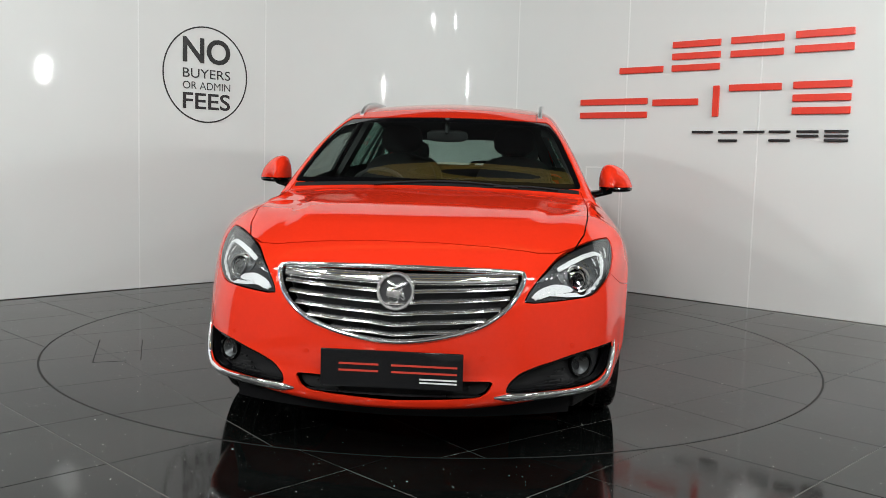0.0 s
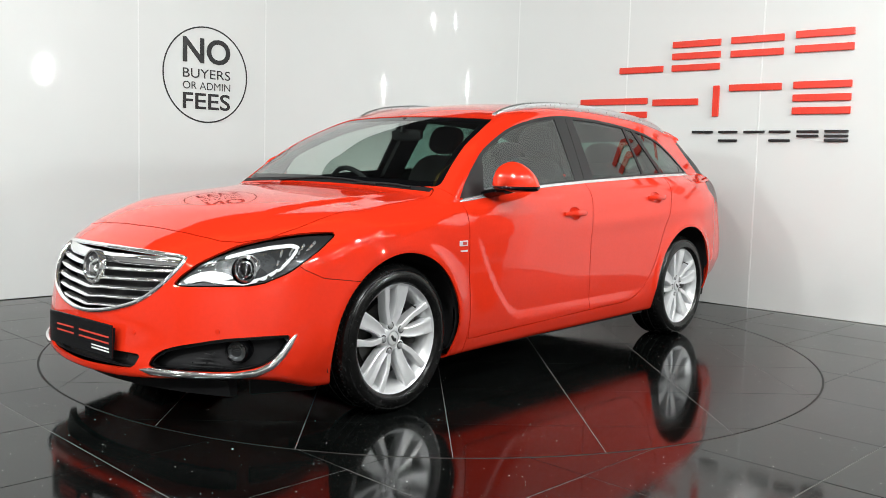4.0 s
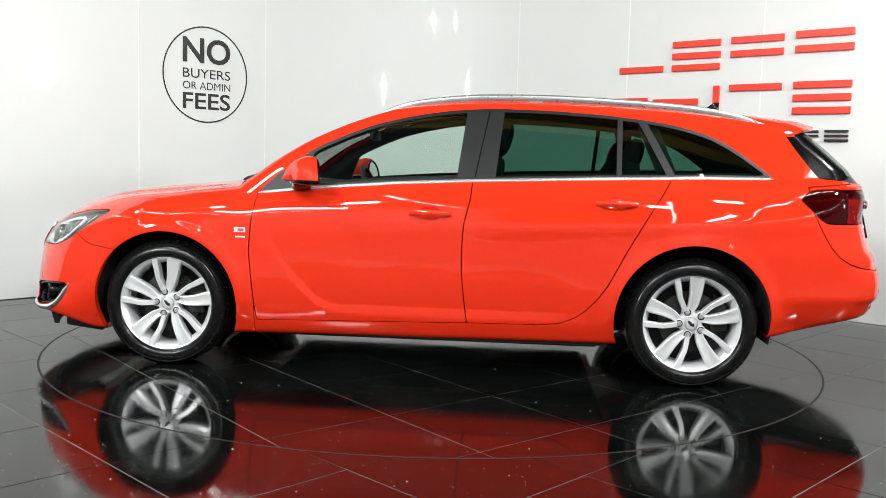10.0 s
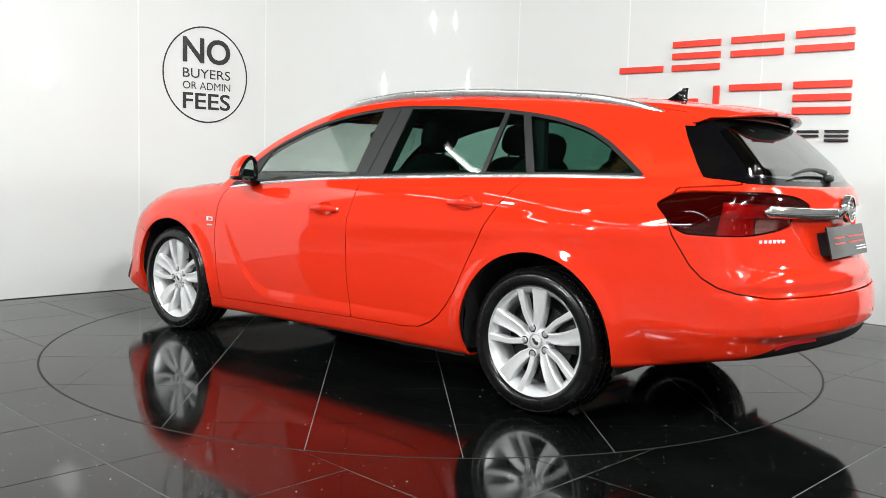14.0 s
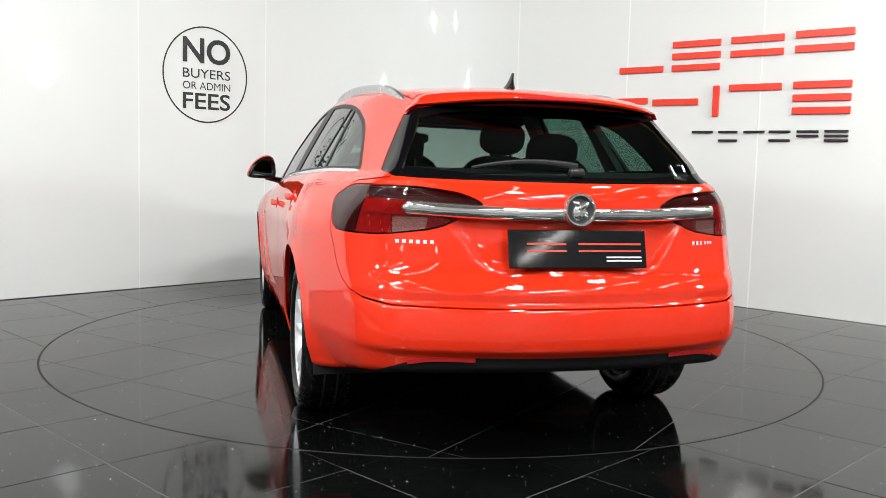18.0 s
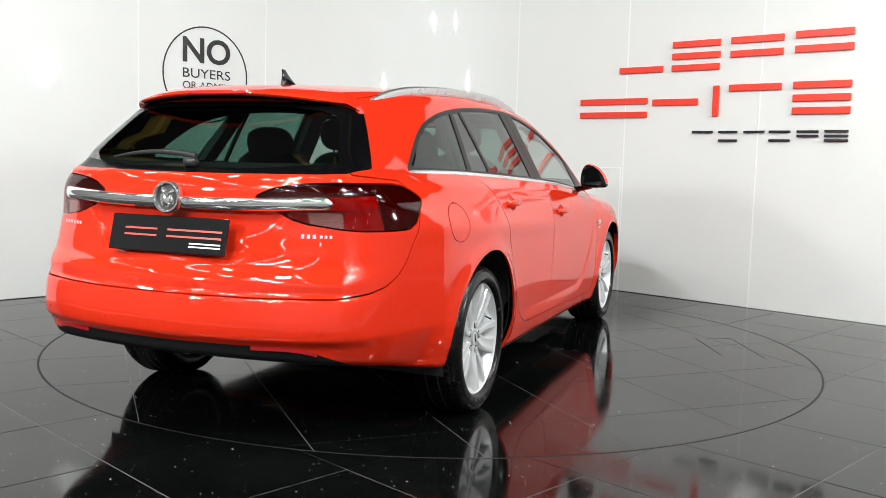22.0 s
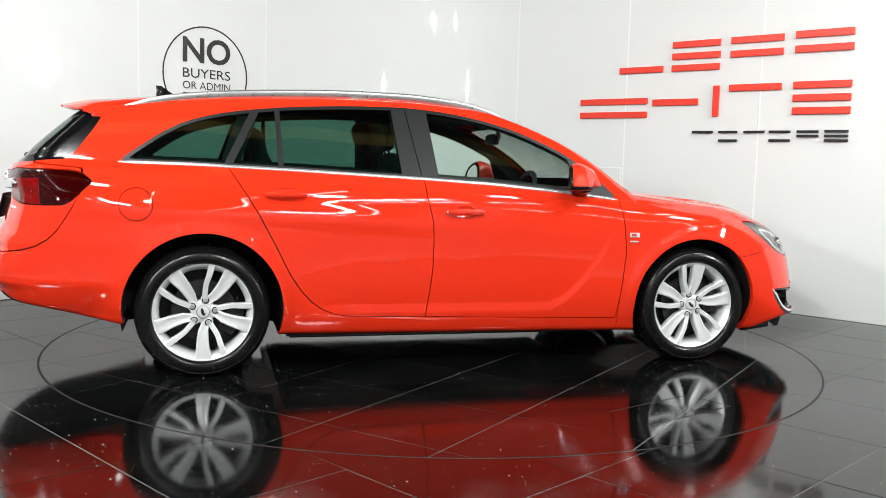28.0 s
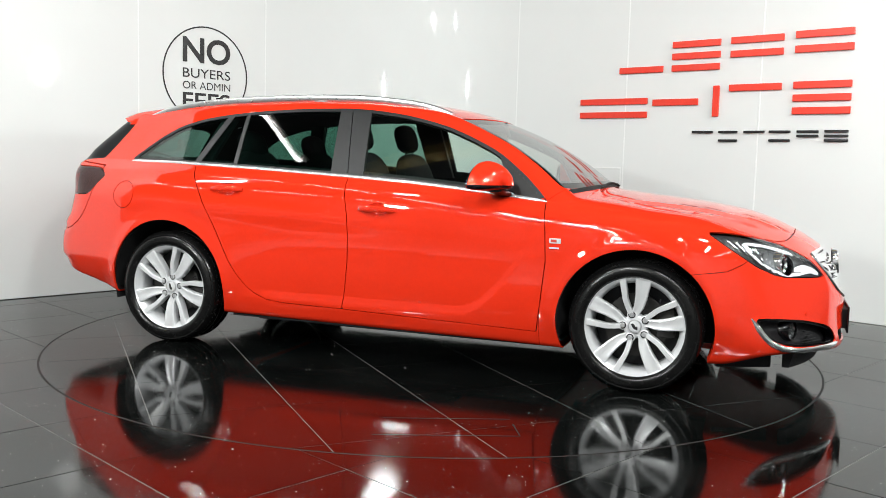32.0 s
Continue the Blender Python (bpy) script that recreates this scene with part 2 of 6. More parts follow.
def access_hatch():
    m = wall_frame(Vector((1.7232, 2.3979, 0)), RIGHT_DIR)
    m = m if RIGHT_IN > 0 else m @ Matrix.Diagonal((1, -1, 1, 1))
    bm = bmesh.new()
    for x, z, sx, sz in ((-.487, .62, .012, .96), (-.127, .62, .012, .96), (-.307, .142, .372, .012), (-.307, 1.10, .372, .012)):
        box(bm, sx, .006, sz, m @ Matrix.Translation((x, -.0008, z)), .001, 1)
    tagged(part("access_hatch", bm, TRIM_WHITE, None, "white hatch frame flush with the panelled wall", smooth=False), category="hatch")


access_hatch()
# ---- cutting a triangle mesh along a level line ----
def split(m, val):
    """Cut a mesh (points, normals, triangles) where the value at its points is zero: the part below it, the part above it."""
    V, N, T = m
    s = val < 0
    cnt = s[T].sum(1)
    keep_in, keep_out = [T[cnt == 3]], [T[cnt == 0]]
    Vn, Nn = [V], [N]
    nxt = len(V)
    mixed = T[(cnt == 1) | (cnt == 2)]
    if len(mixed):
        odd_in = s[mixed].sum(1) == 1
        is_odd = np.where(odd_in[:, None], s[mixed], ~s[mixed])
        k = is_odd.argmax(1)
        r = np.arange(len(mixed))
        a, b, c = mixed[r, k], mixed[r, (k + 1) % 3], mixed[r, (k + 2) % 3]
        pairs = np.sort(np.concatenate([np.stack([a, b], 1), np.stack([a, c], 1)]), 1)
        uniq, inv = np.unique(pairs, axis=0, return_inverse=True)
        inv = inv.ravel()
        f0, f1 = val[uniq[:, 0]], val[uniq[:, 1]]
        w = np.clip(f0 / np.where(f0 == f1, 1, f0 - f1), 0, 1)[:, None]
        Vn.append(V[uniq[:, 0]] * (1 - w) + V[uniq[:, 1]] * w)
        nn = N[uniq[:, 0]] * (1 - w) + N[uniq[:, 1]] * w
        Nn.append(nn / np.maximum(np.linalg.norm(nn, axis=1, keepdims=True), 1e-9))
        ab, ac = nxt + inv[:len(a)], nxt + inv[len(a):]
        tip = np.stack([a, ab, ac], 1)
        rest = np.concatenate([np.stack([ab, b, c], 1), np.stack([ab, c, ac], 1)])
        two = np.concatenate([odd_in, odd_in])
        keep_in += [tip[odd_in], rest[~two]]
        keep_out += [tip[~odd_in], rest[two]]
    V, N = np.concatenate(Vn), np.concatenate(Nn)
    return tidy(V, N, np.concatenate(keep_in)), tidy(V, N, np.concatenate(keep_out))


def tidy(V, N, T):
    used, inv = np.unique(T.ravel(), return_inverse=True)
    return V[used], N[used], inv.reshape(-1, 3)


def grid_sheet(x0, x1, y0, y1, n):
    gx, gy = np.meshgrid(np.linspace(x0, x1, n), np.linspace(y0, y1, n), indexing="ij")
    V = np.stack([gx.ravel(), gy.ravel(), np.zeros(n * n)], 1)
    q = np.arange((n - 1) * n).reshape(n - 1, n)[:, :-1].ravel()
    T = np.concatenate([np.stack([q, q + n, q + n + 1], 1), np.stack([q, q + n + 1, q + 1], 1)])
    return V, np.tile((0., 0., 1.), (n * n, 1)), T


def rim_edges(T):
    e = np.concatenate([T[:, [0, 1]], T[:, [1, 2]], T[:, [2, 0]]])
    key = np.sort(e, 1)
    _, idx, cnt = np.unique(key, axis=0, return_index=True, return_counts=True)
    return e[idx[cnt == 1]]


def sheet_object(name, m, mat, parent, depth=.015, label="", flange=True, centre_open=False, lift=0.0):
    """A skin piece with its own normals and its edges turned inwards."""
    V, N, T = m
    V = V + N * lift
    verts, norms, faces = [V], [N], [T]
    if flange and depth:
        e = rim_edges(T)
        if centre_open:
            e = e[~((np.abs(V[e[:, 0], 1]) < 2e-4) & (np.abs(V[e[:, 1], 1]) < 2e-4))]
        a, b = e[:, 0], e[:, 1]
        n0 = len(V)
        k = len(e)
        va, vb = V[a], V[b]
        side = np.cross(vb - va, N[a])
        side /= np.maximum(np.linalg.norm(side, axis=1, keepdims=True), 1e-9)
        verts += [va, vb, vb - N[b] * depth, va - N[a] * depth]
        norms += [side] * 4
        i = np.arange(k) + n0
        faces += [np.stack([i, i + 3 * k, i + 2 * k], 1), np.stack([i, i + 2 * k, i + k], 1)]
    V, N, T = np.concatenate(verts), np.concatenate(norms), np.concatenate(faces)
    me = bpy.data.meshes.new(name)
    me.vertices.add(len(V))
    me.vertices.foreach_set("co", V.astype(np.float32).ravel())
    me.loops.add(len(T) * 3)
    me.loops.foreach_set("vertex_index", T.astype(np.int32).ravel())
    me.polygons.add(len(T))
    me.polygons.foreach_set("loop_start", np.arange(0, len(T) * 3, 3, dtype=np.int32))
    me.polygons.foreach_set("loop_total", np.full(len(T), 3, dtype=np.int32))
    me.update(calc_edges=True)
    me.shade_smooth()
    me.normals_split_custom_set_from_vertices([tuple(n) for n in N])
    me.materials.append(mat)
    ob = new(name, me)
    ob.parent = parent
    return tagged(ob, label)


# ---- floor and turntable ----
RADIUS = 2.262
START = -95.8
HEADINGS = [(0, -95.8), (2, -113.42), (4, -131.28), (6, -149.15), (8, -166.95), (10, -184.66), (12, -202.36), (14, -220.1), (16, -237.94),
            (18, -255.89), (20, -273.94), (22, -292.04), (24, -310.09), (26, -327.99), (28, -345.66), (30, -363.06), (32, -380.25)]

bm = bmesh.new()
box(bm, 22.2, 21.2, .10, Matrix.Translation((0, -2.5, -.0516)))
floor = tagged(part("floor", bm, GROUT, label="black polished tiles with thin grey joints", smooth=False), kind="structure")
turntable = new("turntable", mesh_of("turntable", [(RADIUS * .998 * math.cos(2 * math.pi * i / 128), RADIUS * .998 * math.sin(2 * math.pi * i / 128), z) for z in (-.0095, -.0010) for i in range(128)],
                                     [tuple(range(128, 256)), tuple(range(127, -1, -1))] + [(i, (i + 1) % 128, 128 + (i + 1) % 128, 128 + i) for i in range(128)], GROUT))
tagged(turntable, "round turntable of black polished tiles flush with the floor", "turntable")


def tile_floor():
    gap = .0034
    ang, p = radians(45.0), .608
    ca, sa = math.cos(ang), math.sin(ang)
    turn = lambda u, v: (ca * u - sa * v, sa * u + ca * v)
    plain = None
    for i in range(-14, 14):
        for j in range(-14, 14):
            u0, v0 = j * p - .094, i * p - .28
            mid = turn(u0 + p / 2, v0 + p / 2)
            d = math.hypot(*mid)
            if d > 5.4 or mid[1] > 3.6 - abs(mid[0] + .15) * .85 + .5 or mid[1] < -4.2:
                continue
            if d < RADIUS - .45:
                continue
            if d > RADIUS + .45:
                if plain is None:
                    g = p - gap
                    b = bmesh.new()
                    box(b, g, g, .010, Matrix.Translation((0, 0, -.005)), .0012, 1)
                    plain = bpy.data.meshes.new("tile")
                    b.to_mesh(plain)
                    b.free()
                    plain.materials.append(TILE)
                ob = new("tile", plain)
                ob.matrix_world = Matrix.Translation((*mid, 0)) @ Matrix.Rotation(ang, 4, "Z")
                ob.parent = floor
                continue
            V, N, T = grid_sheet(u0 + gap / 2, u0 + p - gap / 2, v0 + gap / 2, v0 + p - gap / 2, 22)
            V[:, 0], V[:, 1] = ca * V[:, 0] - sa * V[:, 1], sa * V[:, 0] + ca * V[:, 1]
            r = np.hypot(V[:, 0], V[:, 1])
            if r.max() < RADIUS + .01:
                continue
            m = split((V, N, T), (RADIUS + .006) - r)[0] if r.min() < RADIUS + .006 else (V, N, T)
            if len(m[2]):
                sheet_object("tile", m, TILE, floor, .010)
    # tiles of the turntable, which turn with it
    ang, p = radians(37.5), .605
    ca, sa = math.cos(ang), math.sin(ang)
    for i in range(-5, 5):
        for j in range(-5, 5):
            u0, v0 = j * p + .008, i * p
            V, N, T = grid_sheet(u0 + gap / 2, u0 + p - gap / 2, v0 + gap / 2, v0 + p - gap / 2, 22)
            V[:, 0], V[:, 1] = ca * V[:, 0] - sa * V[:, 1], sa * V[:, 0] + ca * V[:, 1]
            r = np.hypot(V[:, 0], V[:, 1])
            if r.min() > RADIUS - .01:
                continue
            m = split((V, N, T), r - (RADIUS - .006))[0] if r.max() > RADIUS - .006 else (V, N, T)
            if len(m[2]):
                sheet_object("tile", m, TILE, turntable, .010)
    # the dark slot round the table
    bm = bmesh.new()
    n = 160
    a = [bm.verts.new(((RADIUS - .0055) * math.cos(2 * math.pi * i / n), (RADIUS - .0055) * math.sin(2 * math.pi * i / n), -.0004)) for i in range(n)]
    b = [bm.verts.new(((RADIUS + .0055) * math.cos(2 * math.pi * i / n), (RADIUS + .0055) * math.sin(2 * math.pi * i / n), -.0004)) for i in range(n)]
    for i in range(n):
        bm.faces.new((a[i], b[i], b[(i + 1) % n], a[(i + 1) % n]))
    tagged(part("gap_ring", bm, RING, floor, "dark slot between turntable and floor", smooth=False))


tile_floor()


def flecks(name, count, parent, place, seed, label):
    rng = random.Random(seed)
    bm = bmesh.new()
    for _ in range(count):
        x, y = place(rng)
        r = rng.uniform(.0007, .0027) * (1.5 if rng.random() < .12 else 1)
        k = rng.randint(5, 7)
        a0 = rng.random() * 6
        ring = [bm.verts.new((x + r * rng.uniform(.6, 1.1) * math.cos(a0 + 2 * math.pi * i / k), y + r * rng.uniform(.6, 1.1) * math.sin(a0 + 2 * math.pi * i / k), .0006)) for i in range(k)]
        top = bm.verts.new((x, y, .0006 + r * .5))
        for i in range(k):
            bm.faces.new((ring[i], ring[(i + 1) % k], top))
    return tagged(part(name, bm, FLECK, parent, label, smooth=False), kind="stuff")


def on_table(rng):
    r, a = (RADIUS - .05) * math.sqrt(rng.random()), rng.random() * 2 * math.pi
    return r * math.cos(a), r * math.sin(a)


def off_table(rng):
    while True:
        x, y = rng.uniform(-3, 3), rng.uniform(-3.2, 1.2)
        if math.hypot(x, y) > RADIUS + .05:
            return x, y


tagged(flecks("dust_flecks", 1300, None, off_table, 3, "pale dust flecks on the black tiles"), category="dust")
flecks("dust_flecks", 950, turntable, on_table, 4, "pale dust flecks")


def hatch_cuts():
    """Dark saw cuts of a hatch in the turntable's tiles."""
    for (x0, y0), (x1, y1) in (((-1.809, -.847), (-1.987, -.264)), ((-1.809, -.847), (-1.650, -.790)), ((-1.58, -.765), (-1.744, -.232))):
        bm = bmesh.new()
        length, turn = math.hypot(x1 - x0, y1 - y0), math.atan2(y1 - y0, x1 - x0)
        box(bm, length, .005, .0012, Matrix.Translation(((x0 + x1) / 2, (y0 + y1) / 2, .0002)) @ Matrix.Rotation(turn, 4, "Z"))
        part("hatch_cut", bm, RING, turntable, "thin dark cut in the tiles", smooth=False)


hatch_cuts()
# ---- the car's outer skin as one smooth implicit form: x forward, y to its left, z up ----
def curve(*pts):
    """A smooth curve through (x, y) pairs in rising x, without overshoot."""
    xs, ys = np.array([p[0] for p in pts], float), np.array([p[1] for p in pts], float)
    h, d = np.diff(xs), np.diff(ys) / np.diff(xs)
    m = np.zeros(len(xs))
    m[0], m[-1] = d[0], d[-1]
    for i in range(1, len(xs) - 1):
        if d[i - 1] * d[i] > 0:
            w1, w2 = 2 * h[i] + h[i - 1], h[i] + 2 * h[i - 1]
            m[i] = (w1 + w2) / (w1 / d[i - 1] + w2 / d[i])
    gx = np.linspace(xs[0], xs[-1], 700)
    k = np.clip(np.searchsorted(xs, gx, side="right") - 1, 0, len(h) - 1)
    s = (gx - xs[k]) / h[k]
    gy = ((1 + 2 * s) * (1 - s) ** 2 * ys[k] + s * (1 - s) ** 2 * h[k] * m[k]
          + s * s * (3 - 2 * s) * ys[k + 1] + s * s * (s - 1) * h[k] * m[k + 1])
    return lambda x: np.interp(x, gx, gy)


def smax(a, b, k):
    h = np.maximum(k - np.abs(a - b), 0) / k
    return np.maximum(a, b) + h * h * k / 4


def bump(v, centre, width):
    return np.exp(-((v - centre) / width) ** 2)


half_width = curve((-2.7, .62), (-2.45, .70), (-2.2, .773), (-2.0, .830), (-1.8, .879), (-1.6, .911), (-1.35, .924), (-.9, .908), (-.3, .900), (.3, .900), (.8, .906), (1.2, .922), (1.5, .918), (1.8, .882), (2.1, .839), (2.5, .77))
belt_z = curve((-2.7, 1.10), (-1.77, 1.072), (-.88, 1.05), (-.235, 1.022), (.16, 1.0), (.6, .963), (.885, .93), (1.2, .90), (2.4, .80))
belt_in = curve((-2.7, .09), (-2.2, .152), (-2.0, .180), (-1.77, .197), (-1.2, .148), (-.6, .108), (0, .092), (.6, .09), (.9, .092), (1.2, .08), (1.6, .07), (2.4, .08))
side_in = curve((0, .0), (.25, .004), (.5, .04), (.72, .16), (.88, .45), (1.0, 1.0))
low_in = curve((.1, .10), (.19, .055), (.24, .035), (.30, .018), (.40, .004), (.50, .0), (.6, .0))
tumble = curve((-2.7, .62), (-2.0, .60), (-1.2, .55), (-.3, .50), (.4, .48), (.9, .46), (2.5, .46))
top_line = curve((-2.7, 1.32), (-2.2, 1.371), (-1.95, 1.402), (-1.7, 1.432), (-1.24, 1.467), (-.9, 1.484), (-.6, 1.490), (-.3, 1.484), (0, 1.457), (.2, 1.428), (.33, 1.393), (.63, 1.280), (.88, 1.142), (1.05, 1.020), (1.1, .988), (1.21, .972), (1.62, .929), (1.95, .870), (2.1, .820), (2.2, .774), (2.28, .722), (2.36, .64), (2.42, .50), (2.6, .0))
bow_top = curve((-2.7, .0), (-.6, .0), (0, .05), (.35, .10), (1.1, .12), (1.3, .0), (2.6, 0))
crown = curve((-2.7, .16), (-1.8, .145), (-.5, .14), (.3, .09), (.9, .07), (1.2, .06), (1.8, .06), (2.2, .08), (2.6, .10))
front_x = curve((0, 2.30), (.17, 2.335), (.22, 2.372), (.27, 2.378), (.34, 2.37), (.45, 2.366), (.58, 2.352), (.68, 2.318), (.75, 2.25), (.85, 2.10), (1.5, 1.0))
rear_x = curve((0, -2.36), (.30, -2.41), (.40, -2.450), (.432, -2.462), (.470, -2.493), (.51, -2.497), (.56, -2.492), (.605, -2.482), (.63, -2.462), (.66, -2.463), (.69, -2.450), (.725, -2.424), (.78, -2.406), (.88, -2.385), (.97, -2.392), (1.045, -2.362), (1.06, -2.335), (1.2, -2.175), (1.32, -2.045), (1.5, -1.86))
bottom_z = curve((-2.7, .39), (-2.45, .378), (-2.2, .35), (-1.75, .27), (-1.0, .205), (.9, .185), (1.75, .17), (2.0, .20), (2.2, .205), (2.4, .195))


def skin(p):
    """Below zero inside the car, above it outside."""
    x, y, z = p[..., 0], np.abs(p[..., 1]), p[..., 2]
    zb = belt_z(x)
    w = half_width(x)
    s = np.clip((z - .5) / (zb - .5), 0, 1)
    side = w - belt_in(x) * side_in(s) - low_in(np.minimum(z, .55)) - tumble(x) * np.maximum(z - zb, 0) - .10 * np.maximum(z - zb, 0) ** 2
    # shoulder line over the rear wheel, and the swept blade in the front door
    side = side + .010 * bump(z, .80 + .05 * (-x - .6), .055) * np.clip((.2 - x) / .8, 0, 1) * np.clip((x + 2.3) / .4, 0, 1)
    blade = .335 + .42 * np.clip((x - .42) / .42, 0, 1.2) ** 2
    side = side - .011 * np.clip((z - blade) / .05 + .5, 0, 1) * np.clip((.80 - z) / .42, 0, 1) * np.clip((x + .95) / .35, 0, 1) * np.clip((.88 - x) / .10, 0, 1)
    # lips round the wheel openings
    for cx in (1.365, -1.365):
        r = np.hypot(x - cx, z - .335)
        side = side + .012 * bump(r, .40, .045) * np.clip((z - .24) / .12, 0, 1)
    # the bumper tucks under below its crease
    side = side - .050 * np.clip((.472 - z) / .15, 0, 1) ** 1.2 * np.clip((-1.74 - x) / .16, 0, 1)
    a = y - side
    t = z - (top_line(x + bow_top(x) * y * y) - crown(x) * y * y)
    # the two long swages on the bonnet
    swage = np.clip((x - 1.1) / .3, 0, 1) * np.clip((2.25 - x) / .5, 0, 1)
    t = t + .012 * swage * np.clip((y - (.58 - .10 * (x - 1.1))) / .06 + .5, 0, 1)
    f = (x - (front_x(z) - (.34 + .12 * np.clip((z - .3) / .35, 0, 1)) * y * y - .22 * y ** 4)) * .9
    b = ((rear_x(z) + (.28 - .17 * np.clip((z - 1.03) / .10, 0, 1)) * y * y + .12 * y ** 4) - x) * .8
    ease = lambda v: np.clip(v, 0, 1) ** 2 * (3 - 2 * np.clip(v, 0, 1))
    b = b + .014 * ease((.31 + .9 * (z - .75) - y) / .05 + .5) * ease((z - .735) / .035) * ease((.935 - z) / .025) * (x < -1.9)
    kt = .05 + .06 * np.clip((x - .7) / .5, 0, 1)
    d = smax(a, t, kt)
    d = smax(d, f, .16 - .06 * np.clip((.4 - z) / .2, 0, 1))
    d = smax(d, b, .10)
    low = bottom_z(x) + .10 * np.clip((x - 1.8) / .4, 0, 1) * y * y - z
    return smax(d, low, .03)


# ---- the car's materials ----
PAINT = material("red_car_paint", (.66, .027, .0080), .5, coat=1.0, spec=.0, grain=.02, grain_size=60)
PAINT.node_tree.nodes["Principled BSDF"].inputs["Coat IOR"].default_value = 1.61
PAINT_DARK = material("black_inner_lining", (.010, .010, .011), .85)
PLASTIC = material("black_textured_plastic", (.009, .009, .010), .6, spec=.2, grain=.1, grain_size=120, bump_by=.15, bump_size=700)
GLASS_PRINT = material("black_printed_glass_edge", (.0025, .0025, .003), .12, spec=.12)
GLOSS_BLACK = material("black_gloss_plastic", (.0025, .0025, .003), .06, spec=.4)
GREY_TRIM = material("satin_grey_trim", (.010, .0105, .011), .42, spec=.35, grain=.04)
CHROME = material("chrome", (.95, .955, .96), .055, metal=.95, grain=.02)
ALLOY = material("silver_alloy_paint", (.74, .75, .76), .30, metal=.40, coat=.5, grain=.02)
STEEL = material("dull_brake_steel", (.045, .043, .041), .5, metal=.9, grain=.2, grain_size=30)
BOLT = material("zinc_bolt", (.55, .55, .56), .35, metal=.7, grain=.05)
RUBBER = material("tyre_rubber", (.0045, .0045, .0045), .24, spec=.34, grain=.2, grain_size=50, bump_by=.06, bump_size=300)
CLOTH = material("charcoal_seat_cloth", (.014, .014, .0155), .9, grain=.2, grain_size=260, bump_by=.3, bump_size=900)
DASH = material("black_dashboard_plastic", (.022, .022, .024), .6, grain=.15, grain_size=200)
CLEAR = glass("side_glass", (.78, .88, .83))
SCREEN = glass("windscreen_glass", (.76, .84, .80), 1.68, power=2.2)
PRIVACY = glass("dark_privacy_glass", (.21, .38, .32), 1.46, power=4.0)
BACK_PANE = glass("tinted_tailgate_glass", (.38, .49, .45), 1.52)
LENS = glass("clear_lamp_lens", (.93, .95, .96), 1.33)
STRIP = material("polished_aluminium", (.80, .81, .82), .24, metal=.75, grain=.02)
RED_LENS = glass("smoked_red_lens", (.62, .12, .12), 1.36, power=4.6)
PALE_LENS = glass("pale_red_lens", (.80, .52, .50), 1.4)
RED_LAMP = material("red_lamp_plastic", (.50, .015, .02), .2, coat=.8)
WHITE_LAMP = material("pale_lamp_reflector", (.80, .80, .80), .15, metal=.8)
LAMP_BLACK = material("black_lamp_bezel", (.015, .015, .016), .35)
RED_DARK = material("dark_red_lamp_plastic", (.045, .007, .008), .5, spec=.1)
MIRROR = material("mirror_silver", (.85, .86, .87), .02, metal=1.0)
PLATE = material("black_plate_acrylic", (.010, .010, .011), .06, spec=.5)
REFLECTOR = material("red_reflector_plastic", (.30, .008, .010), .35, spec=.25)
PLATE_RED = material("red_plate_bar", (.55, .05, .03), .4)
PLATE_WHITE = material("white_plate_bar", (.75, .75, .75), .4)


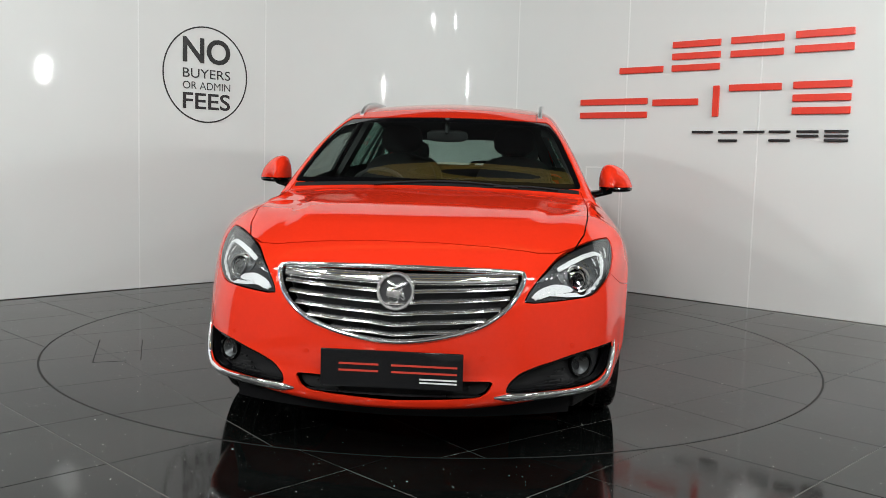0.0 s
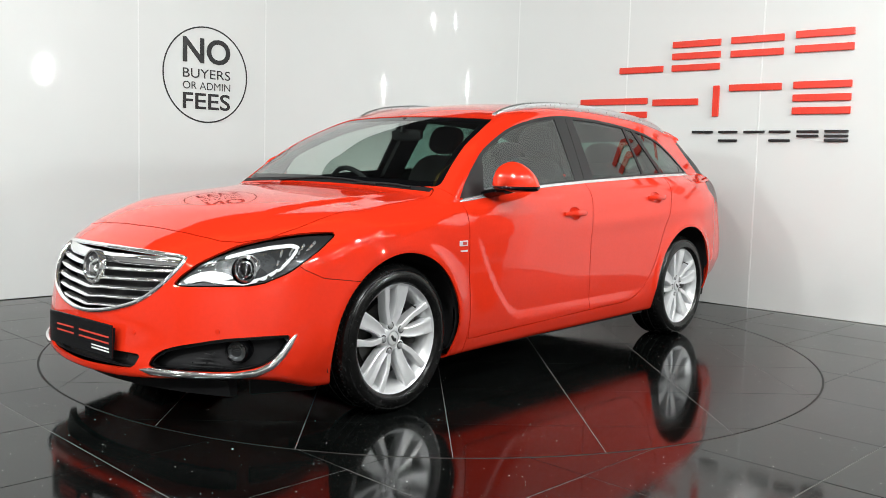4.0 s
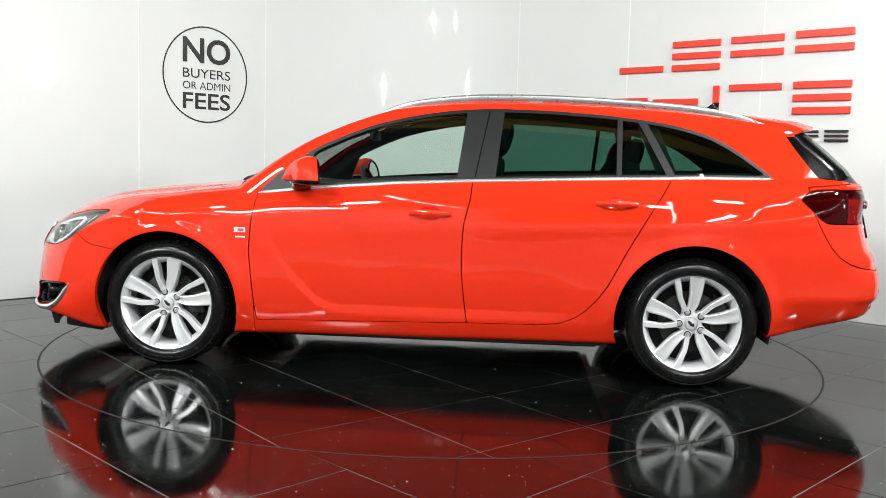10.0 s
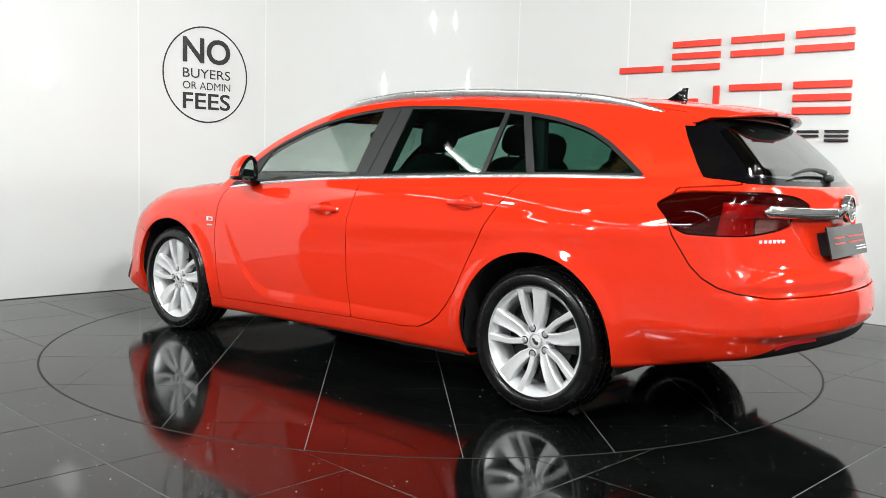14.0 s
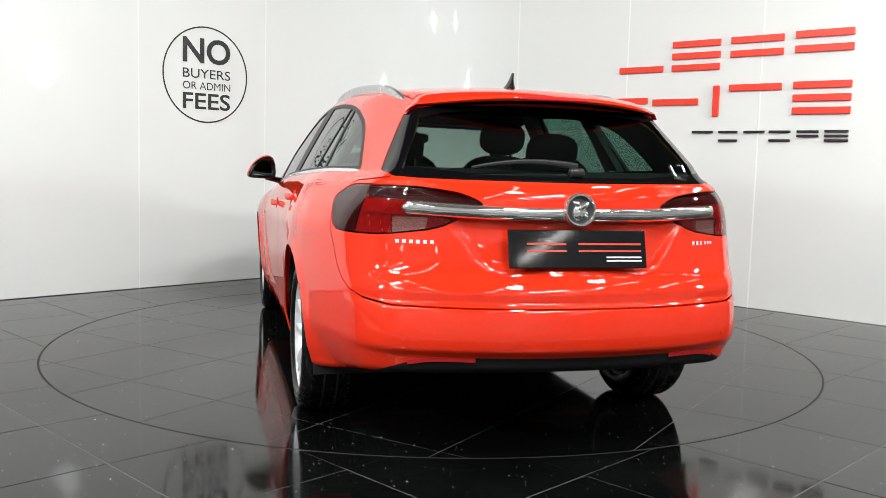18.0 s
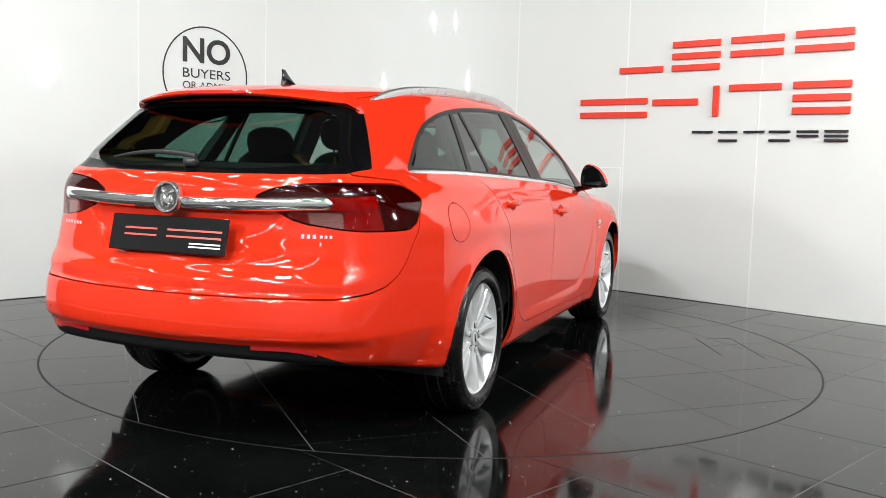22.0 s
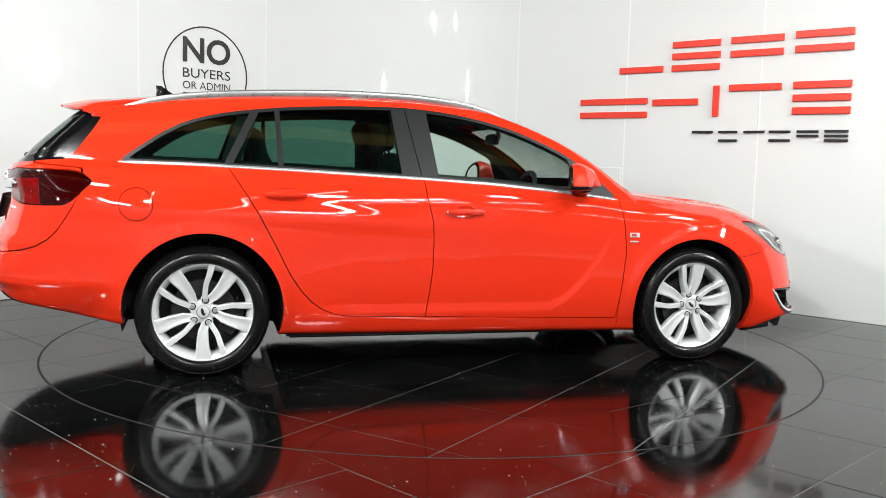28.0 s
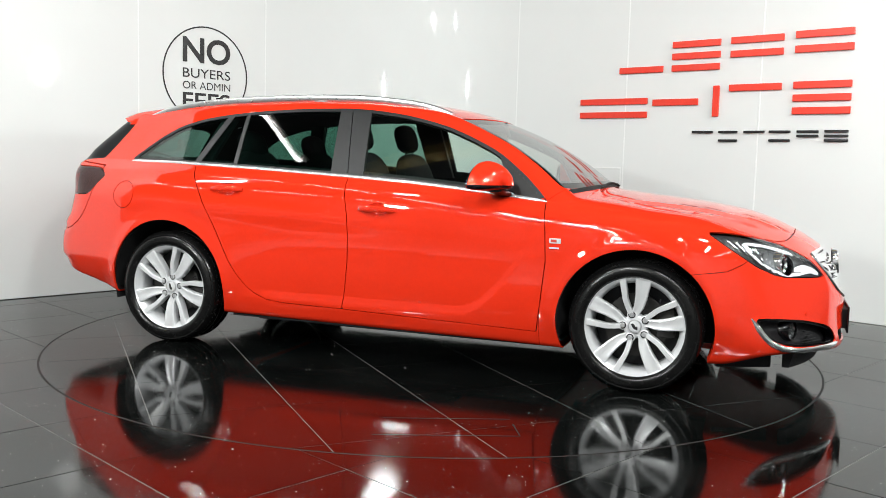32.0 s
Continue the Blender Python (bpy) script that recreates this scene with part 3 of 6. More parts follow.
def cut_skin(level, step):
    """The left half of the skin at that level, as points, normals and triangles: one point in each cell that the skin crosses."""
    gx = np.arange(-2.62, 2.56, step)
    gy = np.arange(-step / 2, 1.06, step)
    gz = np.arange(.10, 1.56, step)
    G = np.empty((len(gx), len(gy), len(gz)))
    for i, x in enumerate(gx):
        yy, zz = np.meshgrid(gy, gz, indexing="ij")
        G[i] = skin(np.stack([np.full_like(yy, x), yy, zz], -1)) - level
    S = G < 0
    c = [S[i:S.shape[0] - 1 + i, j:S.shape[1] - 1 + j, k:S.shape[2] - 1 + k] for i in (0, 1) for j in (0, 1) for k in (0, 1)]
    tot = sum(q.astype(np.int8) for q in c)
    act = (tot > 0) & (tot < 8)
    ids = -np.ones(act.shape, np.int64)
    cells = np.argwhere(act)
    ids[act] = np.arange(len(cells))
    V = np.zeros((len(cells), 3))
    cnt = np.zeros(len(cells))
    base = np.array([gx[0], gy[0], gz[0]])
    corners = [(i, j, k) for i in (0, 1) for j in (0, 1) for k in (0, 1)]
    for a in corners:
        for ax in range(3):
            if a[ax] == 0:
                b = list(a)
                b[ax] = 1
                ga = G[cells[:, 0] + a[0], cells[:, 1] + a[1], cells[:, 2] + a[2]]
                gb = G[cells[:, 0] + b[0], cells[:, 1] + b[1], cells[:, 2] + b[2]]
                cross = (ga < 0) != (gb < 0)
                w = np.where(cross, ga / np.where(ga == gb, 1, ga - gb), 0)
                p = cells + np.array(a, float)
                p[:, ax] += w
                V[cross] += p[cross]
                cnt += cross
    V = base + step * V / cnt[:, None]
    quads = []
    for ax in range(3):
        lo, hi = [slice(None)] * 3, [slice(None)] * 3
        lo[ax], hi[ax] = slice(0, -1), slice(1, None)
        flip = S[tuple(lo)] != S[tuple(hi)]
        at = np.argwhere(flip)
        inside_low = S[tuple(lo)][flip]
        u, v = (ax + 1) % 3, (ax + 2) % 3
        ok = (at[:, u] > 0) & (at[:, v] > 0) & (at[:, u] < act.shape[u]) & (at[:, v] < act.shape[v])
        at, inside_low = at[ok], inside_low[ok]
        q = []
        for du, dv in ((-1, -1), (0, -1), (0, 0), (-1, 0)):
            cc = at.copy()
            cc[:, u] += du
            cc[:, v] += dv
            q.append(ids[cc[:, 0], cc[:, 1], cc[:, 2]])
        q = np.stack(q, 1)
        q[~inside_low] = q[~inside_low][:, ::-1]
        quads.append(q)
    Q = np.concatenate(quads)
    Q = Q[(Q >= 0).all(1)]
    mid = np.abs(V[:, 1]) < step * .5
    centre = cells[:, 1] == 0

    def grad(P):
        e = 1.5e-3
        g = np.empty_like(P)
        for ax in range(3):
            d = np.zeros(3)
            d[ax] = e
            g[:, ax] = (skin(P + d) - skin(P - d)) / (2 * e)
        return g

    V[centre, 1] = 0
    for _ in range(3):
        g = grad(V)
        V -= g * ((skin(V) - level) / np.maximum((g * g).sum(1), .05))[:, None] * .9
        V[centre, 1] = 0
    N = grad(V)
    N[centre, 1] = 0
    N /= np.maximum(np.linalg.norm(N, axis=1, keepdims=True), 1e-9)
    d1 = np.linalg.norm(V[Q[:, 0]] - V[Q[:, 2]], axis=1)
    d2 = np.linalg.norm(V[Q[:, 1]] - V[Q[:, 3]], axis=1)
    A = np.where((d1 <= d2)[:, None], Q[:, [0, 1, 2]], Q[:, [0, 1, 3]])
    B = np.where((d1 <= d2)[:, None], Q[:, [0, 2, 3]], Q[:, [1, 2, 3]])
    return tidy(V, N, np.concatenate([A, B]))


def rounded(pts, times=2):
    p = np.array(pts, float)
    for _ in range(times):
        q = np.roll(p, -1, 0)
        p = np.stack([p * .8 + q * .2, p * .2 + q * .8], 1).reshape(-1, 2)
    return p


def away(P, poly):
    """Distance from an outline, below zero inside it."""
    a, b = poly, np.roll(poly, -1, 0)
    best = np.full(len(P), 1e9)
    inside = np.zeros(len(P), bool)
    for (ax, ay), (bx, by) in zip(a, b):
        ex, ey = bx - ax, by - ay
        wx, wy = P[:, 0] - ax, P[:, 1] - ay
        t = np.clip((wx * ex + wy * ey) / max(ex * ex + ey * ey, 1e-12), 0, 1)
        best = np.minimum(best, (wx - t * ex) ** 2 + (wy - t * ey) ** 2)
        if ay != by:
            inside ^= ((ay > P[:, 1]) != (by > P[:, 1])) & (P[:, 0] < ex * (P[:, 1] - ay) / ey + ax)
    d = np.sqrt(best)
    return np.where(inside, -d, d)


def near_line(P, pts):
    best = np.full(len(P), 1e9)
    for (ax, ay), (bx, by) in zip(pts, pts[1:]):
        ex, ey = bx - ax, by - ay
        t = np.clip(((P[:, 0] - ax) * ex + (P[:, 1] - ay) * ey) / max(ex * ex + ey * ey, 1e-12), 0, 1)
        best = np.minimum(best, (P[:, 0] - ax - t * ex) ** 2 + (P[:, 1] - ay - t * ey) ** 2)
    return np.sqrt(best)


# views in which outlines are drawn: flat coordinates, and where they hold
VIEWS = {
    "side": (lambda V: V[:, [0, 2]], lambda V: V[:, 1] > .42),
    "front": (lambda V: V[:, [1, 2]], lambda V: V[:, 0] > 1.7),
    "screen": (lambda V: V[:, [1, 2]], lambda V: (V[:, 0] < 1.3) & (V[:, 0] > np.interp(V[:, 2], (.9, 1.02, 1.142, 1.28, 1.388, 1.42), (1.1, 1.05, .88, .63, .33, .15)) - .15 - .06 * V[:, 1] ** 2)),
    "rear": (lambda V: V[:, [1, 2]], lambda V: V[:, 0] < -1.6),
    "top": (lambda V: V[:, [0, 1]], lambda V: V[:, 2] > .7),
    "bow": (lambda V: np.stack([V[:, 1] - V[:, 0], V[:, 2]], 1), lambda V: V[:, 0] > 1.3),
    "nose": (lambda V: V[:, [0, 2]], lambda V: V[:, 0] > 1.3),
    "roof": (lambda V: V[:, [0, 1]], lambda V: V[:, 2] > 1.28),
    "stern": (lambda V: np.stack([V[:, 1] + V[:, 0], V[:, 2]], 1), lambda V: V[:, 0] < -1.5),
}


def measure_off(m, view, fn):
    V = m[0]
    flat, ok = VIEWS[view]
    val = np.full(len(V), .5)
    k = ok(V)
    if k.any():
        val[k] = fn(flat(V)[k])
    return val


def take(m, view, outline, grow=0.0):
    """Cut the outline out of a piece: what lies in it, and the rest."""
    return split(m, measure_off(m, view, lambda P: away(P, outline) - grow))


def panel(m, view, outline, gap=.0027):
    """A panel with a shut line round it."""
    inner, rest = take(m, view, outline, gap)
    return take(inner, view, outline, -gap)[0], rest


def strip(m, view, line, half):
    return split(m, measure_off(m, view, lambda P: near_line(P, line) - half))


def flipped(m):
    V, N, T = m
    k = np.array((1, -1, 1.))
    return V * k, N * k, T[:, ::-1]


def both(m):
    a, b = m, flipped(m)
    return np.concatenate([a[0], b[0]]), np.concatenate([a[1], b[1]]), np.concatenate([a[2], b[2] + len(a[0])])


DLO = rounded([(.900, .926), (.595, .963), (.160, 1.0), (-.235, 1.022), (-.887, 1.05), (-1.40, 1.066), (-1.785, 1.071), (-1.733, 1.113), (-1.669, 1.16), (-1.581, 1.222),
               (-1.459, 1.287), (-1.3, 1.332), (-1.143, 1.358), (-.924, 1.382), (-.611, 1.4), (-.31, 1.403), (-.147, 1.391), (.006, 1.371), (.158, 1.341), (.308, 1.301),
               (.457, 1.242), (.605, 1.173), (.721, 1.089), (.806, 1.019)], 1)
CHROME_LINE = [(.893, .926), (.595, .960), (.160, .997), (-.235, 1.019), (-.887, 1.047), (-1.40, 1.064), (-1.78, 1.069)]
GAP_A = [(.889, .931), (.908, .771), (.917, .629), (.897, .428), (.877, .264)]
GAP_B = [(-.235, 1.05), (-.225, .93), (-.196, .80), (-.190, .70), (-.191, .56), (-.205, .42), (-.225, .29)]
GAP_C = [(-.594, .296), (-.700, .308), (-.775, .340), (-.828, .378), (-.885, .44), (-.937, .516), (-1.019, .681), (-1.10, .83), (-1.164, .933), (-1.262, 1.08)]
FRONT_DOOR = np.array([(.86, .96)] + GAP_A + [(.29, .277)] + GAP_B[::-1])
REAR_DOOR = np.array(GAP_B + GAP_C)
WINDSCREEN = rounded([(-.5, 1.003), (0, 1.003), (.4, 1.000), (.728, .992), (.74, 1.01), (.70, 1.11), (.668, 1.18), (.630, 1.27), (.577, 1.348), (.55, 1.356), (.3, 1.366), (0, 1.370), (-.5, 1.370)], 1)
BACK_GLASS = rounded([(-.5, 1.05), (0, 1.05), (.53, 1.055), (.655, 1.062), (.622, 1.13), (.565, 1.24), (.523, 1.316), (.4, 1.335), (0, 1.342), (-.5, 1.342)], 1)
HEADLAMP = rounded([(-1.768, .596), (-1.731, .63), (-1.631, .685), (-1.520, .725), (-1.413, .758), (-1.262, .785), (-1.112, .803), (-0.993, .811), (-0.855, .813), (-0.946, .748), (-1.034, .70), (-1.115, .657), (-1.280, .609), (-1.494, .602)], 1)
TAIL_LAMP = rounded([(-2.03, .968), (-1.96, .995), (-1.9, 1.010), (-1.78, 1.022), (-1.66, 1.028), (-1.3, 1.028), (-1.20, 1.018), (-1.10, .978), (-1.09, .962), (-1.175, .857), (-1.35, .852), (-1.56, .853), (-1.826, .880), (-1.93, .930)], 1)
TAILGATE = np.array([(-2.8, .612), (-2.04, .612), (-1.67, .614), (-1.48, .630), (-1.38, .65), (-1.30, .685), (-1.243, .73), (-1.15, .85), (-1.11, .96), (-1.22, 1.036), (-1.545, 1.057), (-1.475, 1.2), (-1.42, 1.345), (-2.8, 1.345)])
BONNET = np.array([(2.10, -.4), (2.102, 0), (2.092, .25), (2.072, .42), (2.048, .52), (2.005, .60), (1.92, .672), (1.79, .712), (1.6, .735), (1.3, .752), (1.03, .748), (.985, .735), (1.0, .60), (1.045, .3), (1.062, 0), (1.062, -.4)])
GRILLE = rounded([(-.3, .718), (0, .718), (.3, .713), (.44, .706), (.472, .700), (.468, .665), (.445, .62), (.416, .582), (.37, .545), (.316, .514), (.2, .480), (.094, .462), (0, .455), (-.3, .47)], 1)
INTAKE = rounded([(-.2, .318), (0, .318), (.30, .318), (.378, .316), (.345, .262), (.30, .250), (0, .236), (-.2, .236)], 1)
FOG = rounded([(-1.895, .266), (-1.888, .302), (-1.820, .342), (-1.721, .366), (-1.636, .378), (-1.522, .395), (-1.417, .406), (-1.216, .414), (-1.083, .414), (-1.141, .335), (-1.259, .290), (-1.429, .272), (-1.721, .268)], 1)
FOG_TRIM = [(-1.950, .256), (-1.771, .255), (-1.522, .256), (-1.382, .260), (-1.280, .270), (-1.195, .295), (-1.141, .335), (-1.109, .37), (-1.067, .414)]
VALANCE = rounded([(-.3, .437), (0, .437), (.50, .437), (.57, .423), (.62, .402), (.66, .384), (.70, .355), (.70, .10), (-.3, .10)], 1)
BUMPER_LINE = np.array([(1.60, .607), (1.66, .615), (1.79, .632), (1.86, .668), (1.95, .75), (2.0, .84), (2.7, .9), (2.7, 0), (1.60, 0)])

car = new("car")
tagged(car, "bright red estate car with silver alloy wheels on a turntable", "car")


def pair(name, m, mat, depth=.015, label="", lift=0.0, parents=None, flange=True):
    """A left piece and its mirror image."""
    l = sheet_object(name, m, mat, parents[0] if parents else car, depth, label, flange, lift=lift)
    r = sheet_object(name, flipped(m), mat, parents[1] if parents else car, depth, label, flange, lift=lift)
    return l, r


# door handles: their ends along the car, and their height
HANDLES = ((.086, -.129, .850), (-.860, -1.068, .926))


def handle_oval(m, x0, x1, z):
    V = m[0]
    return np.where(V[:, 1] > .4, np.hypot((V[:, 0] - (x0 + x1) / 2) / .060, (V[:, 2] - z) / .036) - 1, 1.0)


def handle_hole(m, x0, x1, z):
    return split(m, handle_oval(m, x0, x1, z))[1]


def car_skin():
    full = cut_skin(0.0, .0165)
    m = full
    # wheel openings
    for cx, cz, r in ((1.365, .33, .386), (-1.365, .338, .394)):
        m = split(m, measure_off(m, "side", lambda P: np.hypot(P[:, 0] - cx, P[:, 1] - cz) - r))[1]
    # side windows with their frame, pillars and bright strip
    dlo, m = take(m, "side", DLO)
    frame_trim, dlo = split(dlo, measure_off(dlo, "side", lambda P: -away(P, DLO) - .017))
    pair("window_surround", frame_trim, GREY_TRIM, .012, "dark grey window surround", .001)

    def cut_line(piece, p, q):
        """What lies ahead of the line from p up to q, and what lies behind it."""
        (x0, z0), (x1, z1) = p, q
        return split(piece, measure_off(piece, "side", lambda P: -(P[:, 0] - (x0 + (P[:, 1] - z0) * (x1 - x0) / (z1 - z0)))))

    sail, dlo = cut_line(dlo, (.70, .95), (.60, 1.17))
    g1, dlo = cut_line(dlo, (-.150, 1.046), (-.184, 1.367))
    b1, dlo = cut_line(dlo, (-.240, 1.025), (-.308, 1.403))
    b2, dlo = cut_line(dlo, (-.349, 1.051), (-.382, 1.383))
    g2, dlo = cut_line(dlo, (-.968, 1.067), (-.981, 1.362))
    dv, dlo = cut_line(dlo, (-.994, 1.067), (-1.007, 1.362))
    g3, dlo = cut_line(dlo, (-1.227, 1.068), (-1.088, 1.35))
    pc, g4 = cut_line(dlo, (-1.270, 1.068), (-1.131, 1.35))
    pair("mirror_sail", sail, GREY_TRIM, .01)
    for piece in (b1, b2):
        edge = split(piece, measure_off(piece, "side", lambda P: np.abs(P[:, 0] - (-.240 + (P[:, 1] - 1.025) * (-.068 / .378))) - .0025))[1]
        pair("pillar_cover", edge, GREY_TRIM, .012, "satin grey pillar cover", .001)
    pair("window_divider", dv, GREY_TRIM, .012, "satin grey bar", .001)
    pair("pillar_cover", pc, GREY_TRIM, .012, "satin grey pillar cover", .001)
    pair("front_window", g1, CLEAR, 0, "lightly tinted glass", -.003, flange=False)
    for piece, name in ((g2, "rear_window"), (g3, "quarter_light"), (g4, "load_window")):
        pair(name, piece, PRIVACY, 0, "dark tinted glass", -.003, flange=False)
    # screens
    ws, m = take(m, "screen", WINDSCREEN)
    band, ws = split(ws, measure_off(ws, "screen", lambda P: -away(P, WINDSCREEN) - .028))
    sheet_object("windscreen", both(ws), SCREEN, car, 0, "clear laminated glass", False, lift=-.004)
    sheet_object("windscreen_border", both(band), GLOSS_BLACK, car, 0, "black glass border", False, lift=-.004)
    bg, m = take(m, "rear", BACK_GLASS)
    band, bg = split(bg, measure_off(bg, "rear", lambda P: -away(P, BACK_GLASS) - .022 - .02 * np.clip((P[:, 0] - .30) / .3, 0, 1)))
    back = sheet_object("tailgate_window", both(bg), BACK_PANE, car, 0, "dark tinted glass", False, lift=-.002)
    sheet_object("glass_border", both(band), GLASS_PRINT, back, .008, "black glass border", True, True, lift=-.002)
    # lamps
    hl, m = take(m, "bow", HEADLAMP, .002)
    pair("headlamp_lens", take(hl, "bow", HEADLAMP, -.002)[0], LENS, 0, "clear lamp lens", -.001, flange=False)
    tl, m = take(m, "stern", TAIL_LAMP, .002)
    tl = take(tl, "stern", TAIL_LAMP, -.002)[0]
    clear, red = split(tl, measure_off(tl, "stern", lambda P: np.maximum(np.abs(P[:, 0] + 1.685 + .5 * (P[:, 1] - .90)) - .085, P[:, 1] - .918)))
    pair("tail_lamp_lens", red, RED_LENS, 0, "smoked red lamp lens", -.001, flange=False)
    pair("reversing_lens", clear, PALE_LENS, 0, "clear lens of the reversing light", -.001, flange=False)
    # openings in the nose
    m = take(m, "front", GRILLE)[1]
    m = take(m, "front", INTAKE)[1]
    fogs, m = take(m, "bow", FOG)
    # panels
    bonnet, m = panel(m, "top", BONNET)
    bonnet = sheet_object("bonnet", both(bonnet), PAINT, car, .02, "glossy red bonnet", True, True)
    fd, m = panel(m, "side", FRONT_DOOR)
    fd, rd = handle_hole(fd, *HANDLES[0]), None
    front_doors = pair("front_door", fd, PAINT, .02, "glossy red door")
    rd, m = panel(m, "side", REAR_DOOR)
    rd = handle_hole(rd, *HANDLES[1])
    rear_doors = pair("rear_door", rd, PAINT, .02, "glossy red door")
    val, m = take(m, "rear", VALANCE)
    sheet_object("rear_valance", both(val), PLASTIC, car, .02, "black textured plastic", True, True)
    gate, m = panel(m, "stern", TAILGATE, .003)
    gate = sheet_object("tailgate", both(gate), PAINT, car, .02, "glossy red tailgate", True, True)
    nose, m = panel(m, "nose", BUMPER_LINE, .0015)
    sheet_object("front_bumper", both(nose), PAINT, car, .03, "glossy red bumper", True, True)
    tail, m = split(m, measure_off(m, "stern", lambda P: P[:, 1] - .608))
    tail, more = split(tail, tail[0][:, 0] + 1.79)
    sheet_object("rear_bumper", both(tail), PAINT, car, .03, "glossy red bumper", True, True)
    V = np.concatenate([m[0], more[0]])
    m = V, np.concatenate([m[1], more[1]]), np.concatenate([m[2], more[2] + len(m[0])])
    roof, m = panel(m, "roof", np.array([(.60, -.4), (.60, .50), (-.5, .515), (-1.75, .495), (-2.3, .47), (-2.3, -.4)]), .0015)
    sheet_object("roof", both(roof), PAINT, car, .02, "glossy red roof", True, True)
    wing, m = split(m, np.where((m[0][:, 1] > .3) & (m[0][:, 0] > .5), .889 + np.clip(m[0][:, 2] - .931, 0, 1) * 1.35 - m[0][:, 0], .5))
    wing = split(wing, .892 + np.clip(wing[0][:, 2] - .931, 0, 1) * 1.35 - wing[0][:, 0])[0]
    pair("front_wing", wing, PAINT, .009, "glossy red wing")
    sheet_object("body_side", m, PAINT, car, .010, "glossy red side panels and pillars", True, True)
    r = flipped(m)
    flap = lambda q: np.where(q[0][:, 1] < -.5, np.hypot(q[0][:, 0] + 1.685, q[0][:, 2] - .868) - .080, .5)
    cap, r = split(r, flap(r) - .002)
    cap = split(cap, flap(cap) + .002)[0]
    sheet_object("body_side", r, PAINT, car, .010, "glossy red side panels and pillars", True, True)
    sheet_object("fuel_flap", cap, PAINT, car, .01, "round red filler flap")
    # the dark lining behind the skin
    inner = cut_skin(-.032, .033)
    for cx, cz, rr in ((1.365, .33, .386), (-1.365, .338, .394)):
        inner = split(inner, measure_off(inner, "side", lambda P: np.hypot(P[:, 0] - cx, P[:, 1] - cz) - rr))[1]
    inner = take(inner, "side", DLO, -.03)[1]
    inner = take(inner, "screen", WINDSCREEN, -.01)[1]
    inner = take(inner, "rear", BACK_GLASS, -.04)[1]
    inner = take(inner, "bow", HEADLAMP, .01)[1]
    inner = take(inner, "stern", TAIL_LAMP, .01)[1]
    inner = take(inner, "front", GRILLE, .01)[1]
    inner = take(inner, "bow", FOG, .01)[1]
    sheet_object("inner_lining", both(inner), PAINT_DARK, car, 0, "black inner lining", False)
    return front_doors, rear_doors, gate, hl, tl, fogs, full


FRONT_DOORS, REAR_DOORS, GATE, LAMP_SKIN, TAIL_SKIN, FOG_SKIN, FULL = car_skin()


def on_skin(x, z, out=0.0):
    """The place on the left flank at that length and height."""
    lo, hi = .3, 1.1
    for _ in range(40):
        y = (lo + hi) / 2
        lo, hi = (y, hi) if skin(np.array([[x, y, z]]))[0] < 0 else (lo, y)
    return Vector((x, lo + out, z))


